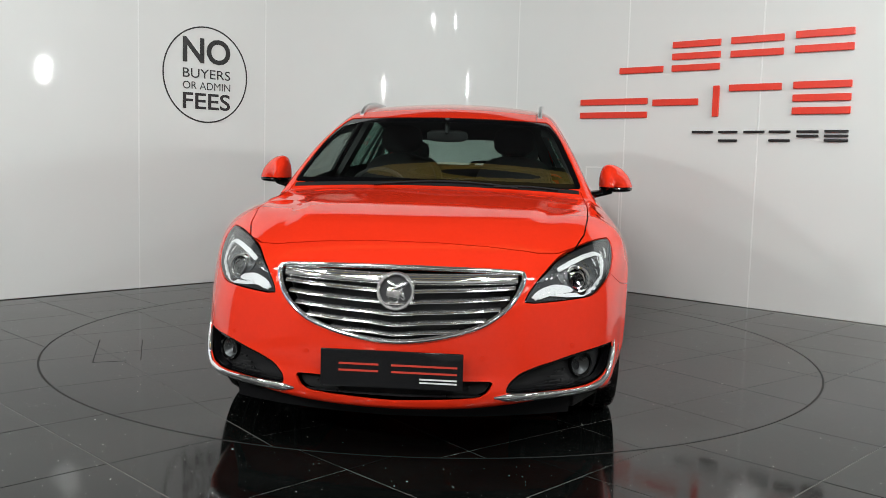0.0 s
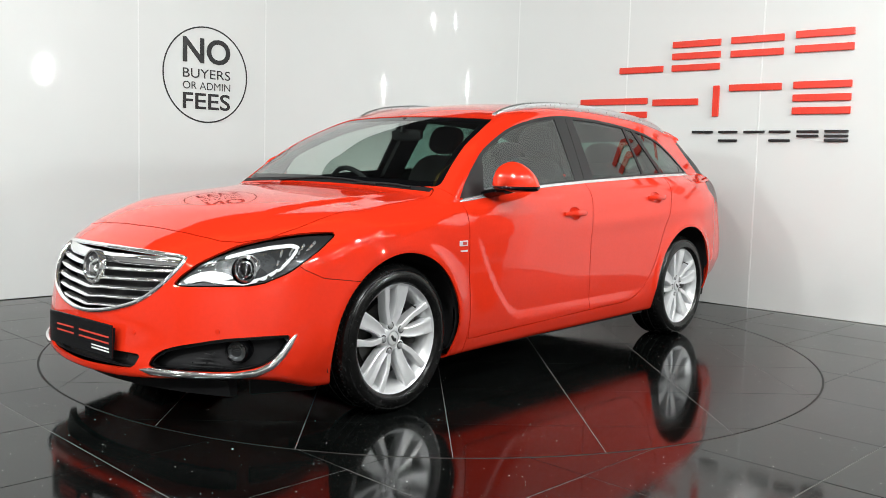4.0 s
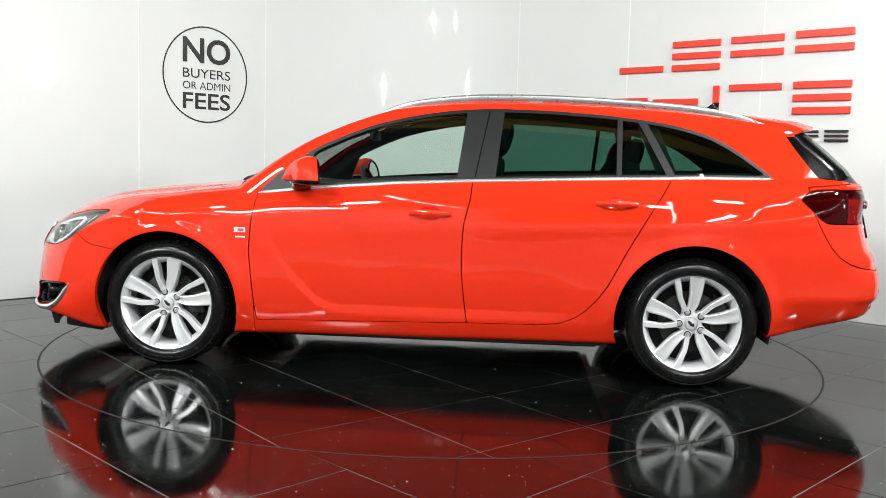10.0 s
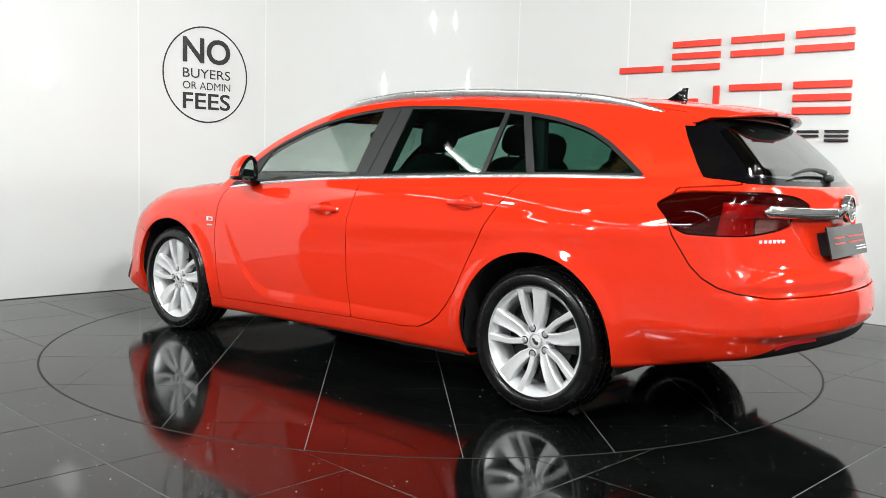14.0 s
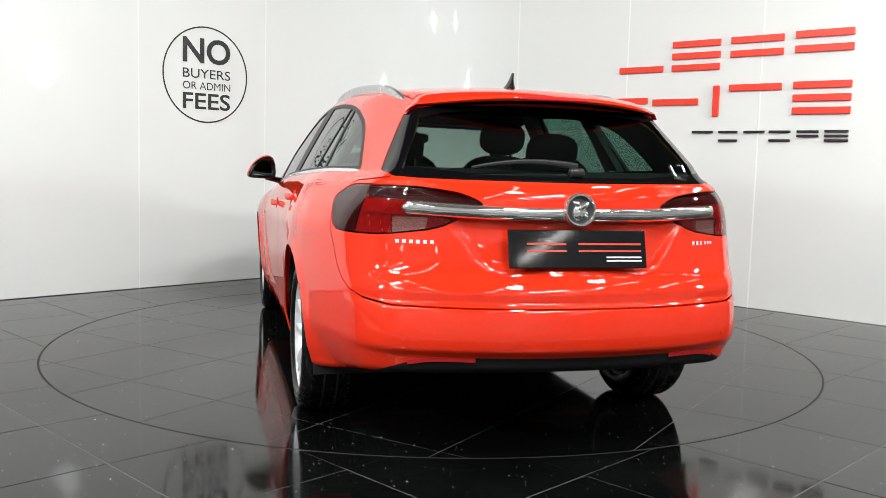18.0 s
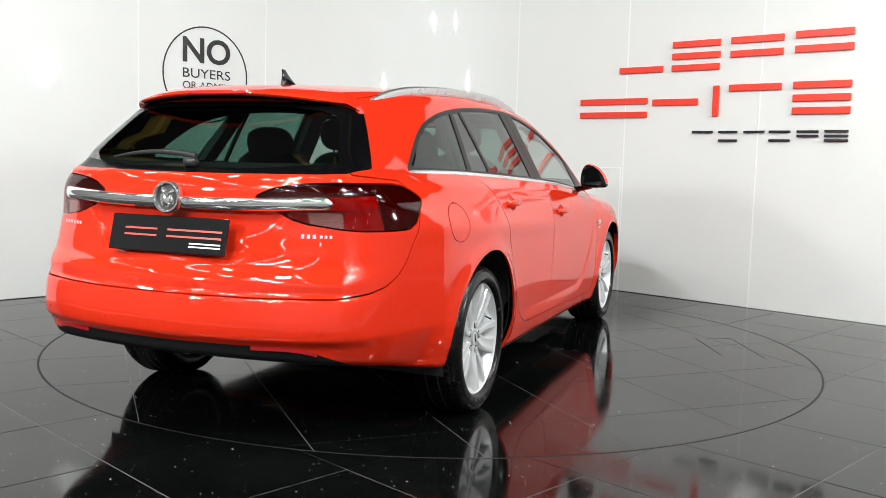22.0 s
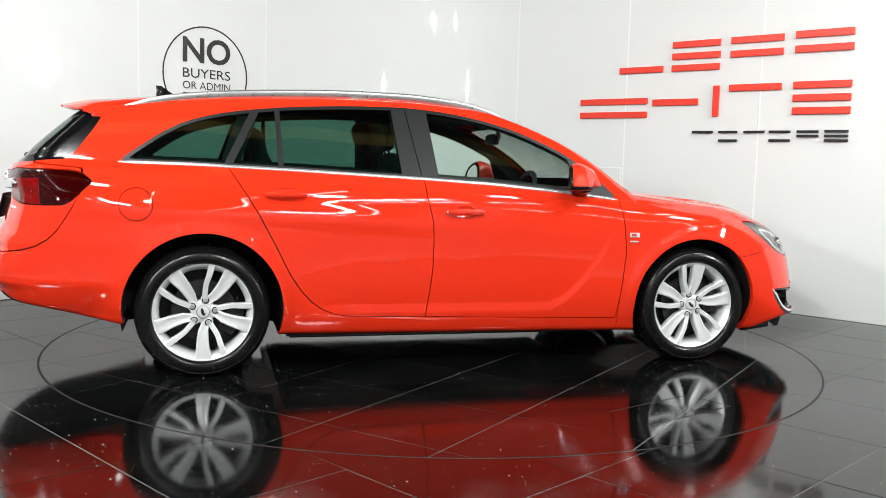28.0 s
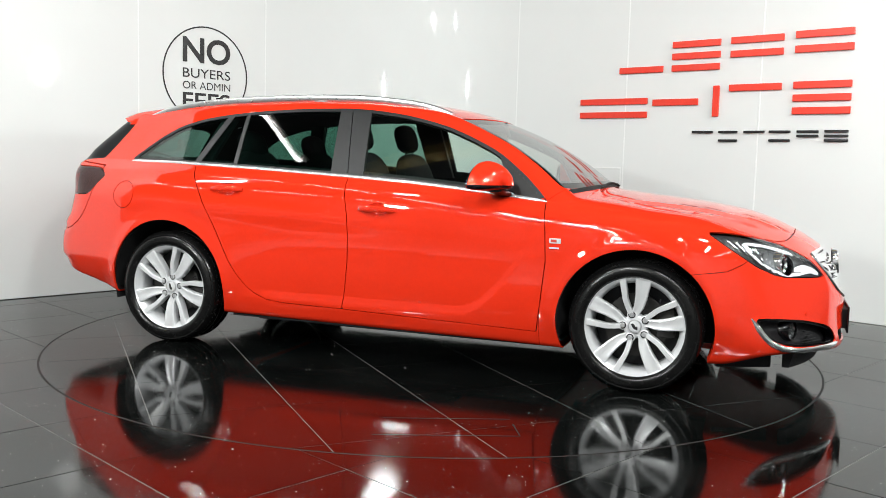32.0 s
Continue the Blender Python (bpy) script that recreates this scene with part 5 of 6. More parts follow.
def tail_lamps():
    for sgn in (1, -1):
        side = (lambda m: m) if sgn > 0 else flipped
        t = take(TAIL_SKIN, "stern", TAIL_LAMP, -.004)[0]
        dark, rest = split(t, measure_off(t, "stern", lambda P: -(P[:, 0] + 1.40 + .35 * (P[:, 1] - .94))))
        lamp = sheet_object("tail_lamp", side(dark), RED_DARK, car, -.006, "smoked red tail lamp", True, lift=-.009)
        low, high = split(rest, measure_off(rest, "stern", lambda P: P[:, 1] - (.925 + .02 * (P[:, 0] + 1.6))))
        smoke, high = split(high, measure_off(high, "stern", lambda P: .982 + .03 * (P[:, 0] + 1.6) - P[:, 1]))
        sheet_object("smoked_top", side(smoke), RED_DARK, lamp, -.006, "smoked dark top", lift=-.009)
        sheet_object("upper_light", side(high), RED_LAMP, lamp, -.006, "deep red light", lift=-.009)
        white, red = split(low, measure_off(low, "stern", lambda P: P[:, 0] + 1.60))
        sheet_object("reversing_light", side(white), WHITE_LAMP, lamp, -.006, "pale reversing light", lift=-.009)
        sheet_object("lower_light", side(red), RED_LAMP, lamp, -.006, "deep red light", lift=-.009)
        for k in range(5):
            s0 = -1.585 + .034 * k
            rib, _ = strip(t, "stern", [(s0, .866), (s0 + .022, .918)], .0040)
            sheet_object("light_rib", side(rib), PLATE_WHITE if k % 2 else RED_LAMP, lamp, .006, "bright facet in the lamp", lift=-.006)
        edge, _ = strip(t, "stern", [(-1.80, .925), (-1.62, .925), (-1.45, .931), (-1.41, .95), (-1.43, .985)], .0045)
        sheet_object("light_edge", side(edge), RED_LAMP, lamp, .006, "raised red edge of the lamp", lift=-.005)


tail_lamps()


def rear_fittings():
    line = [(0, .938), (.27, .940), (.45, .946), (.60, .952)]
    rise = curve(*line, (.66, .954))
    bm = bmesh.new()
    bead(bm, [(rear_skin(abs(y), float(rise(abs(y)))) - .004, y, float(rise(abs(y)))) for y in np.linspace(-.615, .615, 63)], .0245, .014, False, 1.2)
    part("chrome_bar", bm, CHROME, GATE, "broad chrome bar across the tailgate", sharp=70)
    badge((rear_skin(0, .955) - .020, 0, .958), (-1, 0, .05), .060, GATE, "rear_badge")
    # small plain bright bars
    for y0, y1, z, h in ((.500, .640, .832, .013), (-.505, -.565, .832, .015), (-.570, -.618, .832, .011)):
        k = 6 if y0 > 0 else 3
        for i in range(k):
            ya = y0 + (y1 - y0) * (i + .5) / k
            bm = bmesh.new()
            n = Vector((-1, .6 * ya / .55, 0))
            box(bm, abs(y1 - y0) / k * .62, .003, h, Matrix.Translation((rear_skin(abs(ya), z) - .002, ya, z)) @ n.to_track_quat("Y", "Z").to_matrix().to_4x4(), .001, 1)
            part("badge_bar", bm, ALLOY, GATE, "small plain bright bar")
    # spoiler lip at the end of the roof: a thin red blade with a black underside
    bm, under = bmesh.new(), bmesh.new()
    rows, below = [], []
    n = 40
    for i in range(n + 1):
        y = -.530 + 1.060 * i / n
        a = abs(y) / .530
        xe = -2.118 + .110 * a ** 2 + .075 * a ** 8
        zt = top_skin(-1.86, y) + .0025 - .004 * a ** 12
        ze = (1.374 - .034 * a ** 2) * (1 - a ** 5) + min(zt + .012, 1.334) * a ** 5
        ring = [(-1.86 + (xe + 1.86) * t, y, zt + (ze - zt) * t + .010 * (1 - a ** 6) * math.sin(math.pi * t)) for t in (0, .25, .5, .75, .94, 1)]
        c = 1 - .75 * a ** 4
        ring += [(xe - .004, y, ze - .009 * c), (xe + .002, y, ze - .017 * c), (xe + .03, y, ze - .020 * c), (-1.92, y, zt - .030 * c), (-1.86, y, zt - .03 * c)]
        rows.append([bm.verts.new(p) for p in ring])
        if a < .93:
            below.append([under.verts.new(p) for p in ((xe + .008, y, ze - .0205 * c), (xe + .05, y, ze - .027 * c), (-2.03 + .09 * a * a, y, 1.350 - .012 * a * a), (-1.96 + .05 * a * a, y, 1.352))])
    k = len(rows[0])
    for p, q in zip(rows, rows[1:]):
        for j in range(k):
            bm.faces.new((p[j], p[(j + 1) % k], q[(j + 1) % k], q[j]))
    bm.faces.new(rows[0])
    bm.faces.new(rows[-1][::-1])
    for p, q in zip(below, below[1:]):
        for j in range(3):
            under.faces.new((p[j], p[j + 1], q[j + 1], q[j]))
    part("spoiler_underside", under, GLOSS_BLACK, GATE, "black underside of the spoiler")
    sp = part("roof_spoiler", bm, PAINT, GATE, "glossy red roof spoiler", sharp=50)
    bm = bmesh.new()
    box(bm, .012, .27, .012, Matrix.Translation((-2.118, 0, 1.3635)), .003, 1)
    part("brake_light_strip", bm, RED_LAMP, GATE, "thin red brake light")
    # rear wiper
    bm = bmesh.new()
    path, rings = [], []
    for i in range(13):
        t = i / 12
        y = -.035 + .40 * t
        z = 1.095 + .035 * math.sin(math.pi * (.15 + .7 * t)) - .012 * t
        path.append(Matrix.Translation((rear_skin(abs(y), z) - .022 - .012 * math.sin(math.pi * t), y, z)) @ Matrix.Rotation(math.pi, 4, "Z"))
        w = .013 - .008 * t
        rings.append([(w * .7 * c, 0, w * s) for c, s in ((math.cos(q), math.sin(q)) for q in np.linspace(0, 2 * math.pi, 9)[:-1])])
    sweep(bm, path, rings)
    wiper = part("rear_wiper", bm, LAMP_BLACK, GATE, "black wiper on the rear glass")
    bm = bmesh.new()
    x = rear_skin(.03, 1.085)
    box(bm, .04, .055, .034, Matrix.Translation((x - .010, -.025, 1.088)), .012, 3)
    part("wiper_base", bm, LAMP_BLACK, GATE)
    # reflectors in the rear bumper
    for sgn in (1, -1):
        bm = bmesh.new()
        path, rings = [], []
        for i in range(11):
            y = .372 + .225 * i / 10
            z = .4285 - .018 * max(0, (y - .48) / .117) ** 2
            path.append(Matrix.Translation((rear_skin(y, z) - .001, sgn * y, z)))
            rings.append([(.010, 0, -.009), (-.004, 0, -.008), (-.004, 0, .007), (.010, 0, .008)])
        sweep(bm, path, rings)
        part("reflector", bm, REFLECTOR, car, "red reflector strip")
    # parking sensors
    for y in (-.62, -.25, .25, .62):
        bm = bmesh.new()
        x = rear_skin(abs(y), .50)
        n = Vector((-1, .7 * y, 0))
        cyl(bm, .010, .010, .006, Matrix.Translation((x + .0015, y, .50)) @ n.to_track_quat("Z", "Y").to_matrix().to_4x4(), 18)
        part("parking_sensor", bm, PAINT, car)
    for y, z in ((-.66, .43), (-.33, .40), (.33, .40), (.66, .43)):
        bm = bmesh.new()
        x = front_skin(abs(y), z)
        n = Vector((1, .8 * y, 0))
        cyl(bm, .010, .010, .006, Matrix.Translation((x - .001, y, z)) @ n.to_track_quat("Z", "Y").to_matrix().to_4x4(), 18)
        part("parking_sensor", bm, PAINT, car)


rear_fittings()


def plates():
    for x, z, facing, tilt in ((2.378, .356, 1, 0), (-2.414, .819, -1, -14)):
        # local x to the viewer's right, y into the car, z up
        root = Matrix(((0, -facing, 0, x), (facing, 0, 0, 0), (0, 0, 1, z), (0, 0, 0, 1))) @ Matrix.Rotation(radians(tilt), 4, "X")
        bm = bmesh.new()
        box(bm, .525, .008, .138, root, .003, 2)
        plate = part("number_plate", bm, PLATE, car, "black plate with plain red and white bars", smooth=False)
        bm = bmesh.new()
        box(bm, .46, .05, .10, root @ Matrix.Translation((0, .029, 0)))
        part("plate_holder", bm, PLASTIC, plate, smooth=False)
        for a, b, z0, z1, mat in ((.13, .41, .42, .47, 0), (.13, .41, .60, .65, 0), (.50, .96, .42, .47, 0), (.50, .96, .60, .65, 0), (.70, .96, .17, .21, 1), (.70, .96, .26, .30, 1)):
            bm = bmesh.new()
            xa, xb = -.2625 + .525 * a, -.2625 + .525 * b
            box(bm, abs(xb - xa), .003, (z1 - z0) * .138, root @ Matrix.Translation(((xa + xb) / 2, -.0045, -.069 + .138 * (z0 + z1) / 2)))
            part("plate_bar", bm, PLATE_WHITE if mat else PLATE_RED, plate, "plain bar", smooth=False)


plates()


def door_mirrors():
    """Domed shells with a flat foot: tall next to the door and pointed outwards."""
    TOE, LOW, TALL = .026, .980, .142
    outline = rounded([(-1, .10), (-.97, .6), (-.80, .95), (-.45, 1.06), (0, 1.0), (.42, .82), (.78, .55), (1, .22), (.98, .04), (.8, -.02), (0, -.06), (-.8, -.04)], 2)
    for sgn in (1, -1):
        bm = bmesh.new()
        rows = []
        n, k = 14, len(outline)
        for i in range(n + 1):
            t = i / n
            q = max(0.0, 1 - t ** 2.5) ** .5 * (.82 + .18 * min(1, t / .25) ** .5)
            rows.append([(.545 + .180 * t - .03 * t * (u + .3) - TOE * u * (1 - t), sgn * (.945 + .096 * (-.25 + (u + .25) * q)), LOW + TALL * (.18 + (v - .18) * q)) for u, v in outline])
        V = [[bm.verts.new(p) for p in row] for row in rows]
        for p, q in zip(V[1:], V[2:]):
            for j in range(k):
                bm.faces.new((p[j], p[(j + 1) % k], q[(j + 1) % k], q[j]))
        for p in V[0]:
            bm.verts.remove(p)
        bmesh.ops.remove_doubles(bm, verts=bm.verts, dist=1e-5)
        low = bm.copy()
        bmesh.ops.bisect_plane(bm, geom=bm.verts[:] + bm.edges[:] + bm.faces[:], plane_co=(.6, 0, 1.004), plane_no=(0, 0, 1), clear_inner=True)
        bmesh.ops.bisect_plane(low, geom=low.verts[:] + low.edges[:] + low.faces[:], plane_co=(.6, 0, 1.001), plane_no=(0, 0, 1), clear_outer=True)
        door = FRONT_DOORS[0 if sgn > 0 else 1]
        shell = part("door_mirror", bm, PAINT, door, "red mirror housing with a black base", sharp=50)
        part("mirror_base", low, GLOSS_BLACK, shell, "black lower housing", sharp=50)
        bm = bmesh.new()
        path = [Matrix.Translation((.665, sgn * .79, .955)), Matrix.Translation((.66, sgn * .85, .968)), Matrix.Translation((.64, sgn * .92, .982))]
        sweep(bm, path, [oval(.060, .024), oval(.052, .020), oval(.045, .016)])
        part("mirror_foot", bm, GLOSS_BLACK, shell, "black foot")
        bm = bmesh.new()
        mid, edge = [[bm.verts.new(p) for p in rows[i]] for i in (1, 0)]
        lip = [bm.verts.new((0.548 - TOE * u, sgn * (.940 + .096 * u * .68), LOW + .003 + TALL * (.11 + v * .66))) for u, v in outline]
        inner = [bm.verts.new((0.559 - TOE * u, sgn * (.940 + .096 * u * .66), LOW + .003 + TALL * (.12 + v * .64))) for u, v in outline]
        for p, q in ((mid, edge), (edge, lip), (lip, inner)):
            for j in range(k):
                bm.faces.new((p[j], p[(j + 1) % k], q[(j + 1) % k], q[j]))
        part("mirror_bezel", bm, GLOSS_BLACK, shell, "black bezel", sharp=60)
        bm = bmesh.new()
        bm.faces.new([bm.verts.new((.5545 - TOE * u, sgn * (.940 + .096 * u * .67), LOW + .003 + TALL * (.115 + v * .65))) for u, v in outline])
        part("mirror_glass", bm, MIRROR, shell, "mirror glass", smooth=False)


door_mirrors()


def handles():
    for doors, (x0, x1, z) in zip((FRONT_DOORS, REAR_DOORS), HANDLES):
        for sgn in (1, -1):
            door = doors[0 if sgn > 0 else 1]
            bm = bmesh.new()
            path, rings = [], []
            for i in range(15):
                t = i / 14
                x = x0 + (x1 - x0) * t
                p = on_skin(x, z, .006 + .026 * math.sin(math.pi * t) ** .6)
                w = .4 + .6 * math.sin(math.pi * min(max(t, .04), .96)) ** .5
                path.append(Matrix.Translation((p.x, sgn * p.y, p.z + .003 * math.sin(math.pi * t))))
                rings.append([(0, .009 * w * c, .0175 * w * s) for c, s in ((math.cos(q), math.sin(q)) for q in np.linspace(0, 2 * math.pi, 11)[:-1])])
            sweep(bm, path, rings)
            h = part("door_handle", bm, PAINT, door, "red door handle")
            cup = split(FULL, handle_oval(FULL, x0, x1, z) - .02)[0]
            deep = np.clip(-handle_oval(cup, x0, x1, z), 0, 1)
            cup = split((cup[0] - cup[1] * (.001 + .024 * np.sqrt(deep))[:, None], cup[1], cup[2]), deep - 2)[0]
            slope = cup[1] + np.stack([-(cup[0][:, 0] - (x0 + x1) / 2) / .060, np.zeros(len(cup[0])), -(cup[0][:, 2] - z) / .036], 1) * .55
            cup = cup[0], slope / np.linalg.norm(slope, axis=1, keepdims=True), cup[2]
            sheet_object("handle_cup", cup if sgn > 0 else flipped(cup), PAINT, door, 0, "red hollow behind the handle", False)
            if sgn < 0 and doors is FRONT_DOORS:
                p = on_skin(x1 + .012, z, .012)
                bm = bmesh.new()
                cyl(bm, .008, .008, .012, Matrix.Translation((p.x, -p.y, p.z)) @ Matrix.Rotation(radians(90), 4, "X"), 16)
                part("key_lock", bm, CHROME, door)
    for sgn in (1, -1):
        p = on_skin(.963, .736, .003)
        bm = bmesh.new()
        box(bm, .060, .006, .026, Matrix.Translation((p.x, sgn * p.y, p.z)), .002, 1)
        b = part("side_badge", bm, ALLOY, car, "small plain bright badge", smooth=False)
        bm = bmesh.new()
        box(bm, .030, .008, .014, Matrix.Translation((p.x - .006, sgn * p.y, p.z)))
        part("badge_inlay", bm, PLATE_RED, b, smooth=False)
        p = on_skin(.960, .700, .002)
        bm = bmesh.new()
        box(bm, .050, .004, .008, Matrix.Translation((p.x, sgn * p.y, p.z)))
        part("side_badge", bm, ALLOY, car, "small plain bright bar", smooth=False)


handles()


def bright_strips():
    """A rounded bright moulding under the side windows."""
    for sgn in (1, -1):
        bm = bmesh.new()
        pts = [on_skin(x, z + .002) for x, z in along(CHROME_LINE, .03)]
        bead(bm, [(p.x, sgn * p.y, p.z) for p in pts], .0105, .007, False, 2)
        part("bright_strip", bm, STRIP, car, "polished metal strip under the side windows", sharp=70)


bright_strips()


def roof_fittings():
    RAIL = material("satin_silver_rail", (.62, .63, .64), .28, metal=.9, grain=.03)
    height = curve((-1.78, -.016), (-1.72, -.006), (-1.62, .008), (-1.45, .018), (-1.0, .025), (-.4, .027), (0, .023), (.16, .012), (.27, -.002))
    for sgn in (1, -1):
        bm = bmesh.new()
        path, rings = [], []
        for i in range(61):
            x = .27 - 2.05 * i / 60
            y = .535 - .02 * ((x + .5) / 1.0) ** 2
            z = top_skin(x, y) + float(height(x))
            path.append(Matrix.Translation((x, sgn * y, z)))
            w = .013 * min(1, .45 + (x + 1.78) * 4)
            rings.append([(0, w * c, (.012 if s > 0 else .034) * s) for c, s in ((math.cos(q), math.sin(q)) for q in np.linspace(0, 2 * math.pi, 13)[:-1])])
        sweep(bm, path, rings)
        rail = part("roof_rail", bm, RAIL, car, "satin silver roof rail", sharp=60)
        for x in (-1.30, -.55):
            y = .535 - .02 * ((x + .5) / 1.0) ** 2
            z = top_skin(x, y)
            bm = bmesh.new()
            box(bm, .09, .018, .034, Matrix.Translation((x, sgn * y, z + .006)), .006, 2)
            part("rail_foot", bm, RAIL, rail)
    # shark fin aerial
    bm = bmesh.new()
    rows = []
    zr = top_skin(-1.58, 0)
    for i in range(9):
        t = i / 8
        x0, x1 = -1.49 - .115 * t ** .75, -1.635 + .015 * t * (1 - t)
        w = .021 * (1 - t) ** 2.2 + .0035
        z = zr - .004 + .066 * t
        mx, hx = (x0 + x1) / 2, (x0 - x1) / 2
        rows.append([bm.verts.new((mx + hx * math.cos(a), w * math.sin(a), z)) for a in np.linspace(0, 2 * math.pi, 17)[:-1]])
    for p, q in zip(rows, rows[1:]):
        for j in range(16):
            bm.faces.new((p[j], p[(j + 1) % 16], q[(j + 1) % 16], q[j]))
    bm.faces.new(rows[-1])
    bm.faces.new(rows[0][::-1])
    part("roof_aerial", bm, GLOSS_BLACK, car, "black shark fin aerial")
    # wipers at the foot of the windscreen, and the cowl
    for y0, y1, x0, x1 in ((-.30, .42, 1.082, 1.062), (.30, .62, 1.075, 1.025)):
        bm = bmesh.new()
        path, rings = [], []
        for i in range(13):
            t = i / 12
            y, x = y0 + (y1 - y0) * t, x0 + (x1 - x0) * t - .006 * math.sin(math.pi * t)
            path.append(Matrix.Translation((x, y, top_skin(x, y) + .009)))
            rings.append([(.008 * c, 0, .006 * s) for c, s in ((math.cos(q), math.sin(q)) for q in np.linspace(0, 2 * math.pi, 9)[:-1])])
        sweep(bm, path, rings)
        part("wiper", bm, PLASTIC, car, "black windscreen wiper")
    cowl, _ = split(FULL, np.where((FULL[0][:, 0] > .85) & (FULL[0][:, 0] < 1.2) & (FULL[0][:, 2] > .9) & (FULL[0][:, 1] < .735),
                                  np.abs(FULL[0][:, 0] - (1.075 - .15 * FULL[0][:, 1] ** 2)) - .012, .5))
    sheet_object("cowl", both(cowl), PLASTIC, car, .01, "black cowl panel", True, True, lift=.0015)


roof_fittings()


# ---- inside the car ----
def soft_block(bm, sx, sy, sz, m, power=3.5, seg=(16, 12)):
    """A cushion: a rounded block."""
    nu, nv = seg
    rows = []
    e = 2 / power
    f = lambda v: math.copysign(abs(v) ** e, v)
    for i in range(1, nv):
        th = math.pi * i / nv - math.pi / 2
        rows.append([bm.verts.new(m @ Vector((sx / 2 * f(math.cos(th)) * f(math.cos(2 * math.pi * j / nu)), sy / 2 * f(math.cos(th)) * f(math.sin(2 * math.pi * j / nu)), sz / 2 * f(math.sin(th))))) for j in range(nu)])
    for p, q in zip(rows, rows[1:]):
        for j in range(nu):
            bm.faces.new((p[j], p[(j + 1) % nu], q[(j + 1) % nu], q[j]))
    bm.faces.new(rows[0][::-1])
    bm.faces.new(rows[-1])


def seat(x, y, rear=False):
    bm = bmesh.new()
    soft_block(bm, .50, .52, .16, Matrix.Translation((x + .05, y, .55)))
    s = part("seat", bm, CLOTH, car, "charcoal cloth seat")
    bm = bmesh.new()
    lean = Matrix.Translation((x - .20, y, .60)) @ Matrix.Rotation(radians(-17), 4, "Y")
    soft_block(bm, .14, .50, .62, lean @ Matrix.Translation((0, 0, .27)), 3.2, (20, 14))
    part("backrest", bm, CLOTH, s, "charcoal cloth backrest")
    bm = bmesh.new()
    soft_block(bm, .10, .27, .19, lean @ Matrix.Translation((.005, 0, .685 if not rear else .60)), 2.8, (18, 12))
    part("headrest", bm, CLOTH, s, "charcoal headrest")
    for d in (-.06, .06):
        bm = bmesh.new()
        cyl(bm, .007, .007, .16, lean @ Matrix.Translation((0, d, .57)), 10)
        part("headrest_post", bm, STEEL, s)


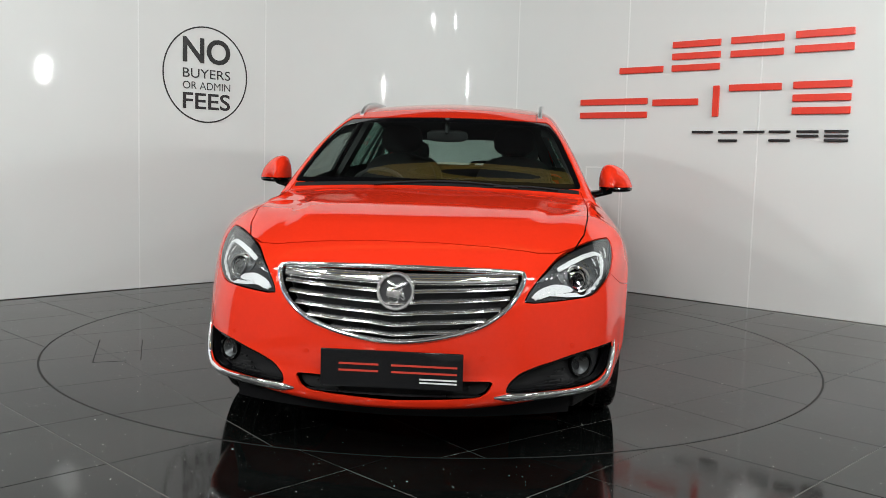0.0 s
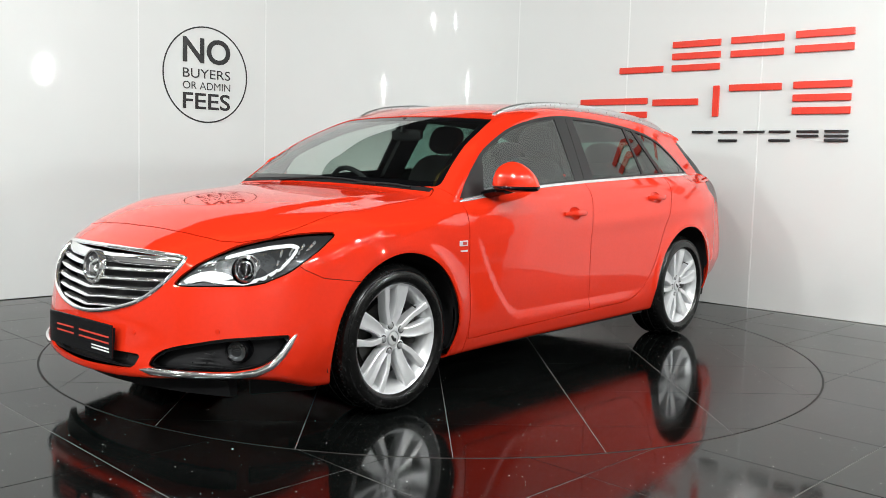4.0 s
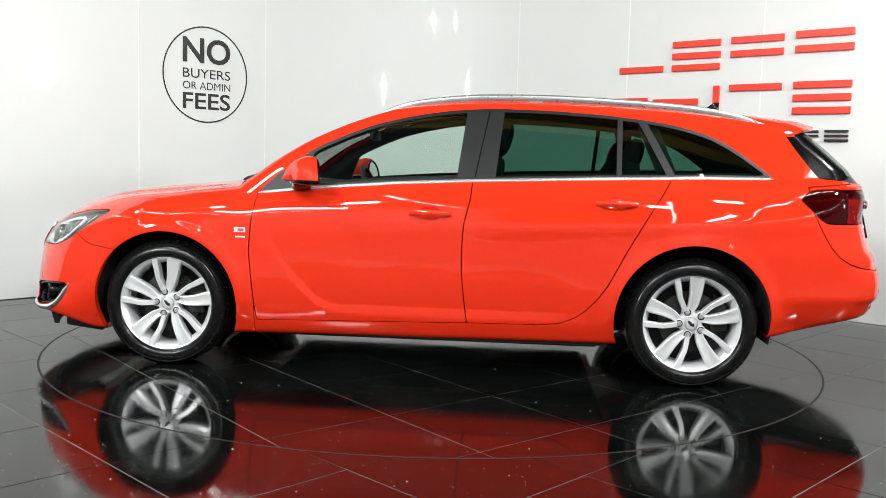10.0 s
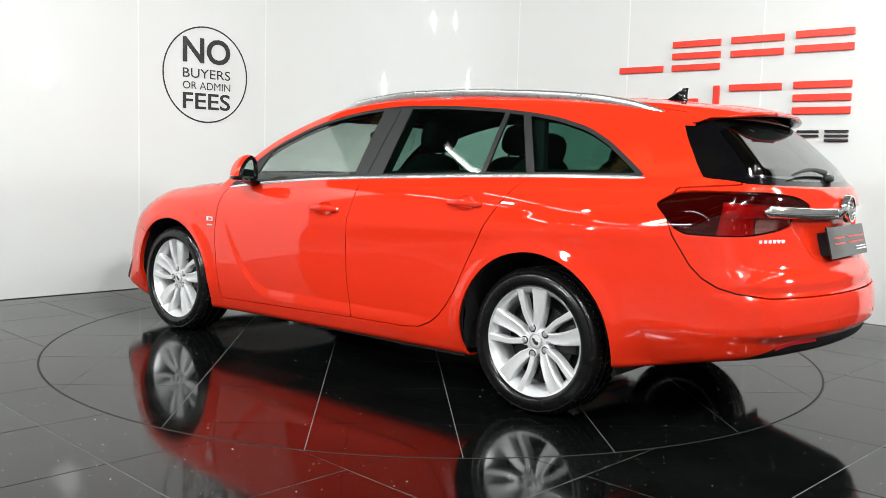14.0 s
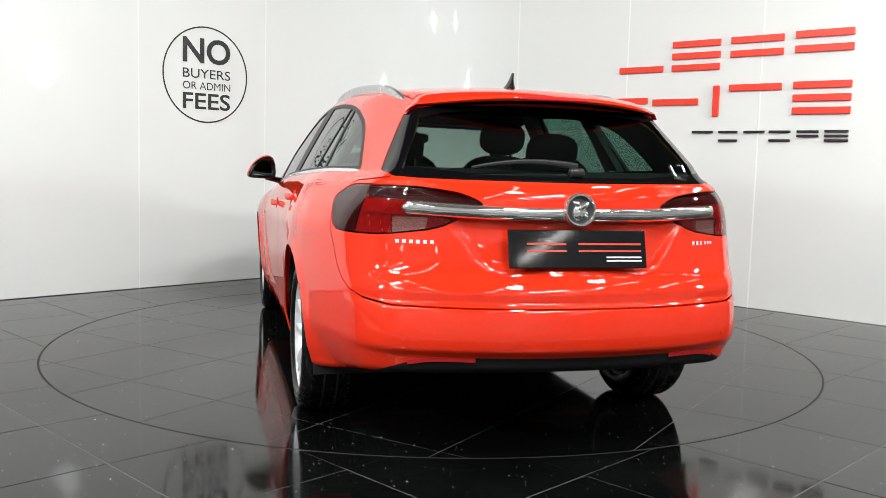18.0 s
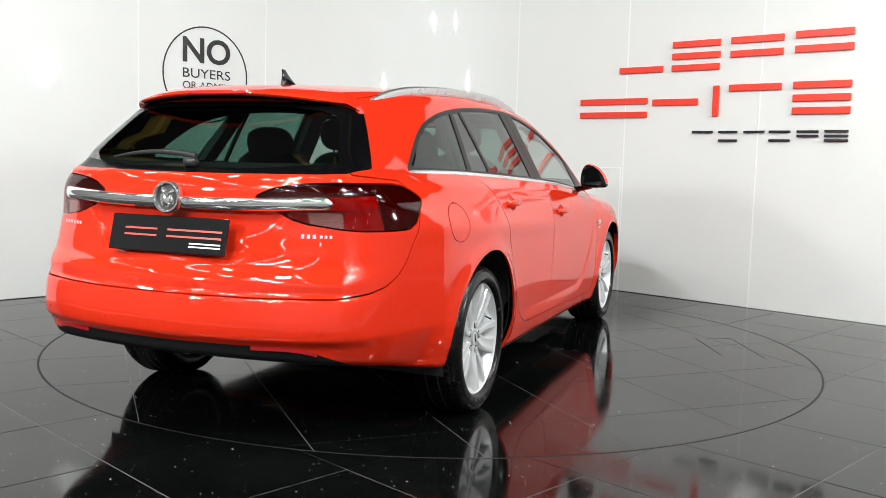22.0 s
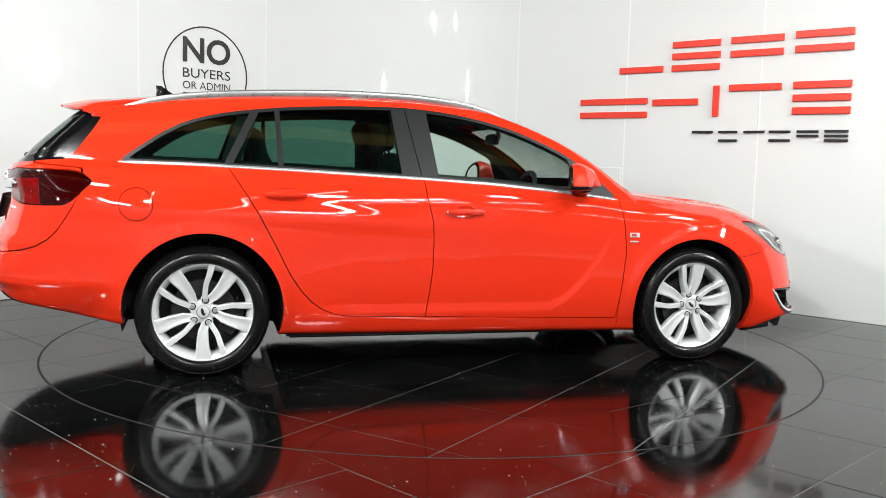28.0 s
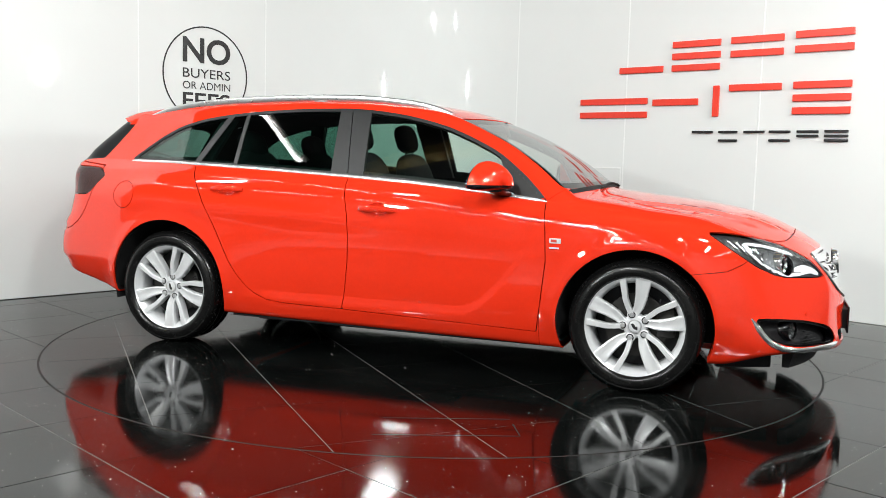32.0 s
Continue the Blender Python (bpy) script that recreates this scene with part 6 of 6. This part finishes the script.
def cabin():
    for y in (.37, -.37):
        seat(.02, y)
    for y in (.40, -.40):
        seat(-.72, y, True)
    bm = bmesh.new()
    rows = []
    for i in range(17):
        y = -.74 + 1.48 * i / 16
        hump = .035 * math.exp(-((y + .37) / .17) ** 2)
        rows.append([bm.verts.new(p) for p in ((.98 - .14 * y * y, y, .95), (.80, y, .955 + hump), (.66, y, .945 + hump), (.58, y, .90), (.60, y, .60), (.98, y, .60))])
    for p, q in zip(rows, rows[1:]):
        for j in range(6):
            bm.faces.new((p[j], p[(j + 1) % 6], q[(j + 1) % 6], q[j]))
    bm.faces.new(rows[0])
    bm.faces.new(rows[-1][::-1])
    part("dashboard", bm, DASH, car, "black moulded dashboard")
    m = Matrix.Translation((.46, -.37, .90)) @ Matrix.Rotation(radians(-66), 4, "Y")
    bm = bmesh.new()
    rr, r2 = .178, .015
    ring = [[bm.verts.new(m @ Vector(((rr + r2 * math.cos(b)) * math.cos(a), (rr + r2 * math.cos(b)) * math.sin(a), r2 * math.sin(b)))) for b in np.linspace(0, 2 * math.pi, 9)[:-1]] for a in np.linspace(0, 2 * math.pi, 37)[:-1]]
    for i in range(36):
        for j in range(8):
            bm.faces.new((ring[i][j], ring[(i + 1) % 36][j], ring[(i + 1) % 36][(j + 1) % 8], ring[i][(j + 1) % 8]))
    w = part("steering_wheel", bm, DASH, car, "black steering wheel")
    bm = bmesh.new()
    soft_block(bm, .13, .15, .05, m @ Matrix.Translation((0, 0, -.01)), 3)
    for a in (0, 90, 180):
        box(bm, .03, .34 if a == 90 else .18, .012, m @ Matrix.Translation((0 if a == 90 else .0, 0, -.005)) @ Matrix.Rotation(radians(0 if a == 90 else 90), 4, "Z"))
    part("steering_hub", bm, DASH, w, smooth=False)
    bm = bmesh.new()
    soft_block(bm, .045, .235, .068, Matrix.Translation((.40, 0, 1.262)) @ Matrix.Rotation(radians(12), 4, "Y"), 3.5)
    im = part("inside_mirror", bm, DASH, car, "black inside mirror")
    bm = bmesh.new()
    cyl(bm, .012, .016, .09, Matrix.Translation((.435, 0, 1.315)) @ Matrix.Rotation(radians(-20), 4, "Y"), 12)
    part("mirror_stem", bm, DASH, im)
    bm = bmesh.new()
    box(bm, .9, 1.36, .02, Matrix.Translation((-1.68, 0, .97)), .008, 2)
    part("load_cover", bm, CLOTH, car, "black load cover", smooth=False)
    bm = bmesh.new()
    box(bm, 1.7, 1.5, .03, Matrix.Translation((-.05, 0, .40)))
    box(bm, 1.3, .96, .03, Matrix.Translation((-1.54, 0, .42)))
    part("cabin_floor", bm, CLOTH, car, "dark carpet", smooth=False)
    # dark pillars and roof lining round the openings
    for sgn in (1, -1):
        for (xa, za), (xb, zb), w in (((-.25, 1.0), (-.30, 1.39), .085), ((-1.23, 1.09), (-1.14, 1.34), .05)):
            bm = bmesh.new()
            pa, pb = on_skin(xa, za, -.06), on_skin(xb, zb, -.05)
            path = [Matrix.Translation((p.x, sgn * p.y, p.z)) for p in (pa, (pa + pb) / 2, pb)]
            sweep(bm, path, [[(w * c, .018 * s, 0) for c, s in ((-1, -1), (1, -1), (1, 1), (-1, 1))]] * 3)
            part("inner_pillar", bm, DASH, car, "dark inner pillar trim", smooth=False)


cabin()


def motions():
    shift = Matrix.Translation((-.025, .089, 0))
    walk(car, [(t, pose(0, 0, 0, 0, 0, a) @ shift) for t, a in HEADINGS])
    walk(turntable, [(t, pose(0, 0, 0, 0, 0, a - START)) for t, a in HEADINGS])


motions()
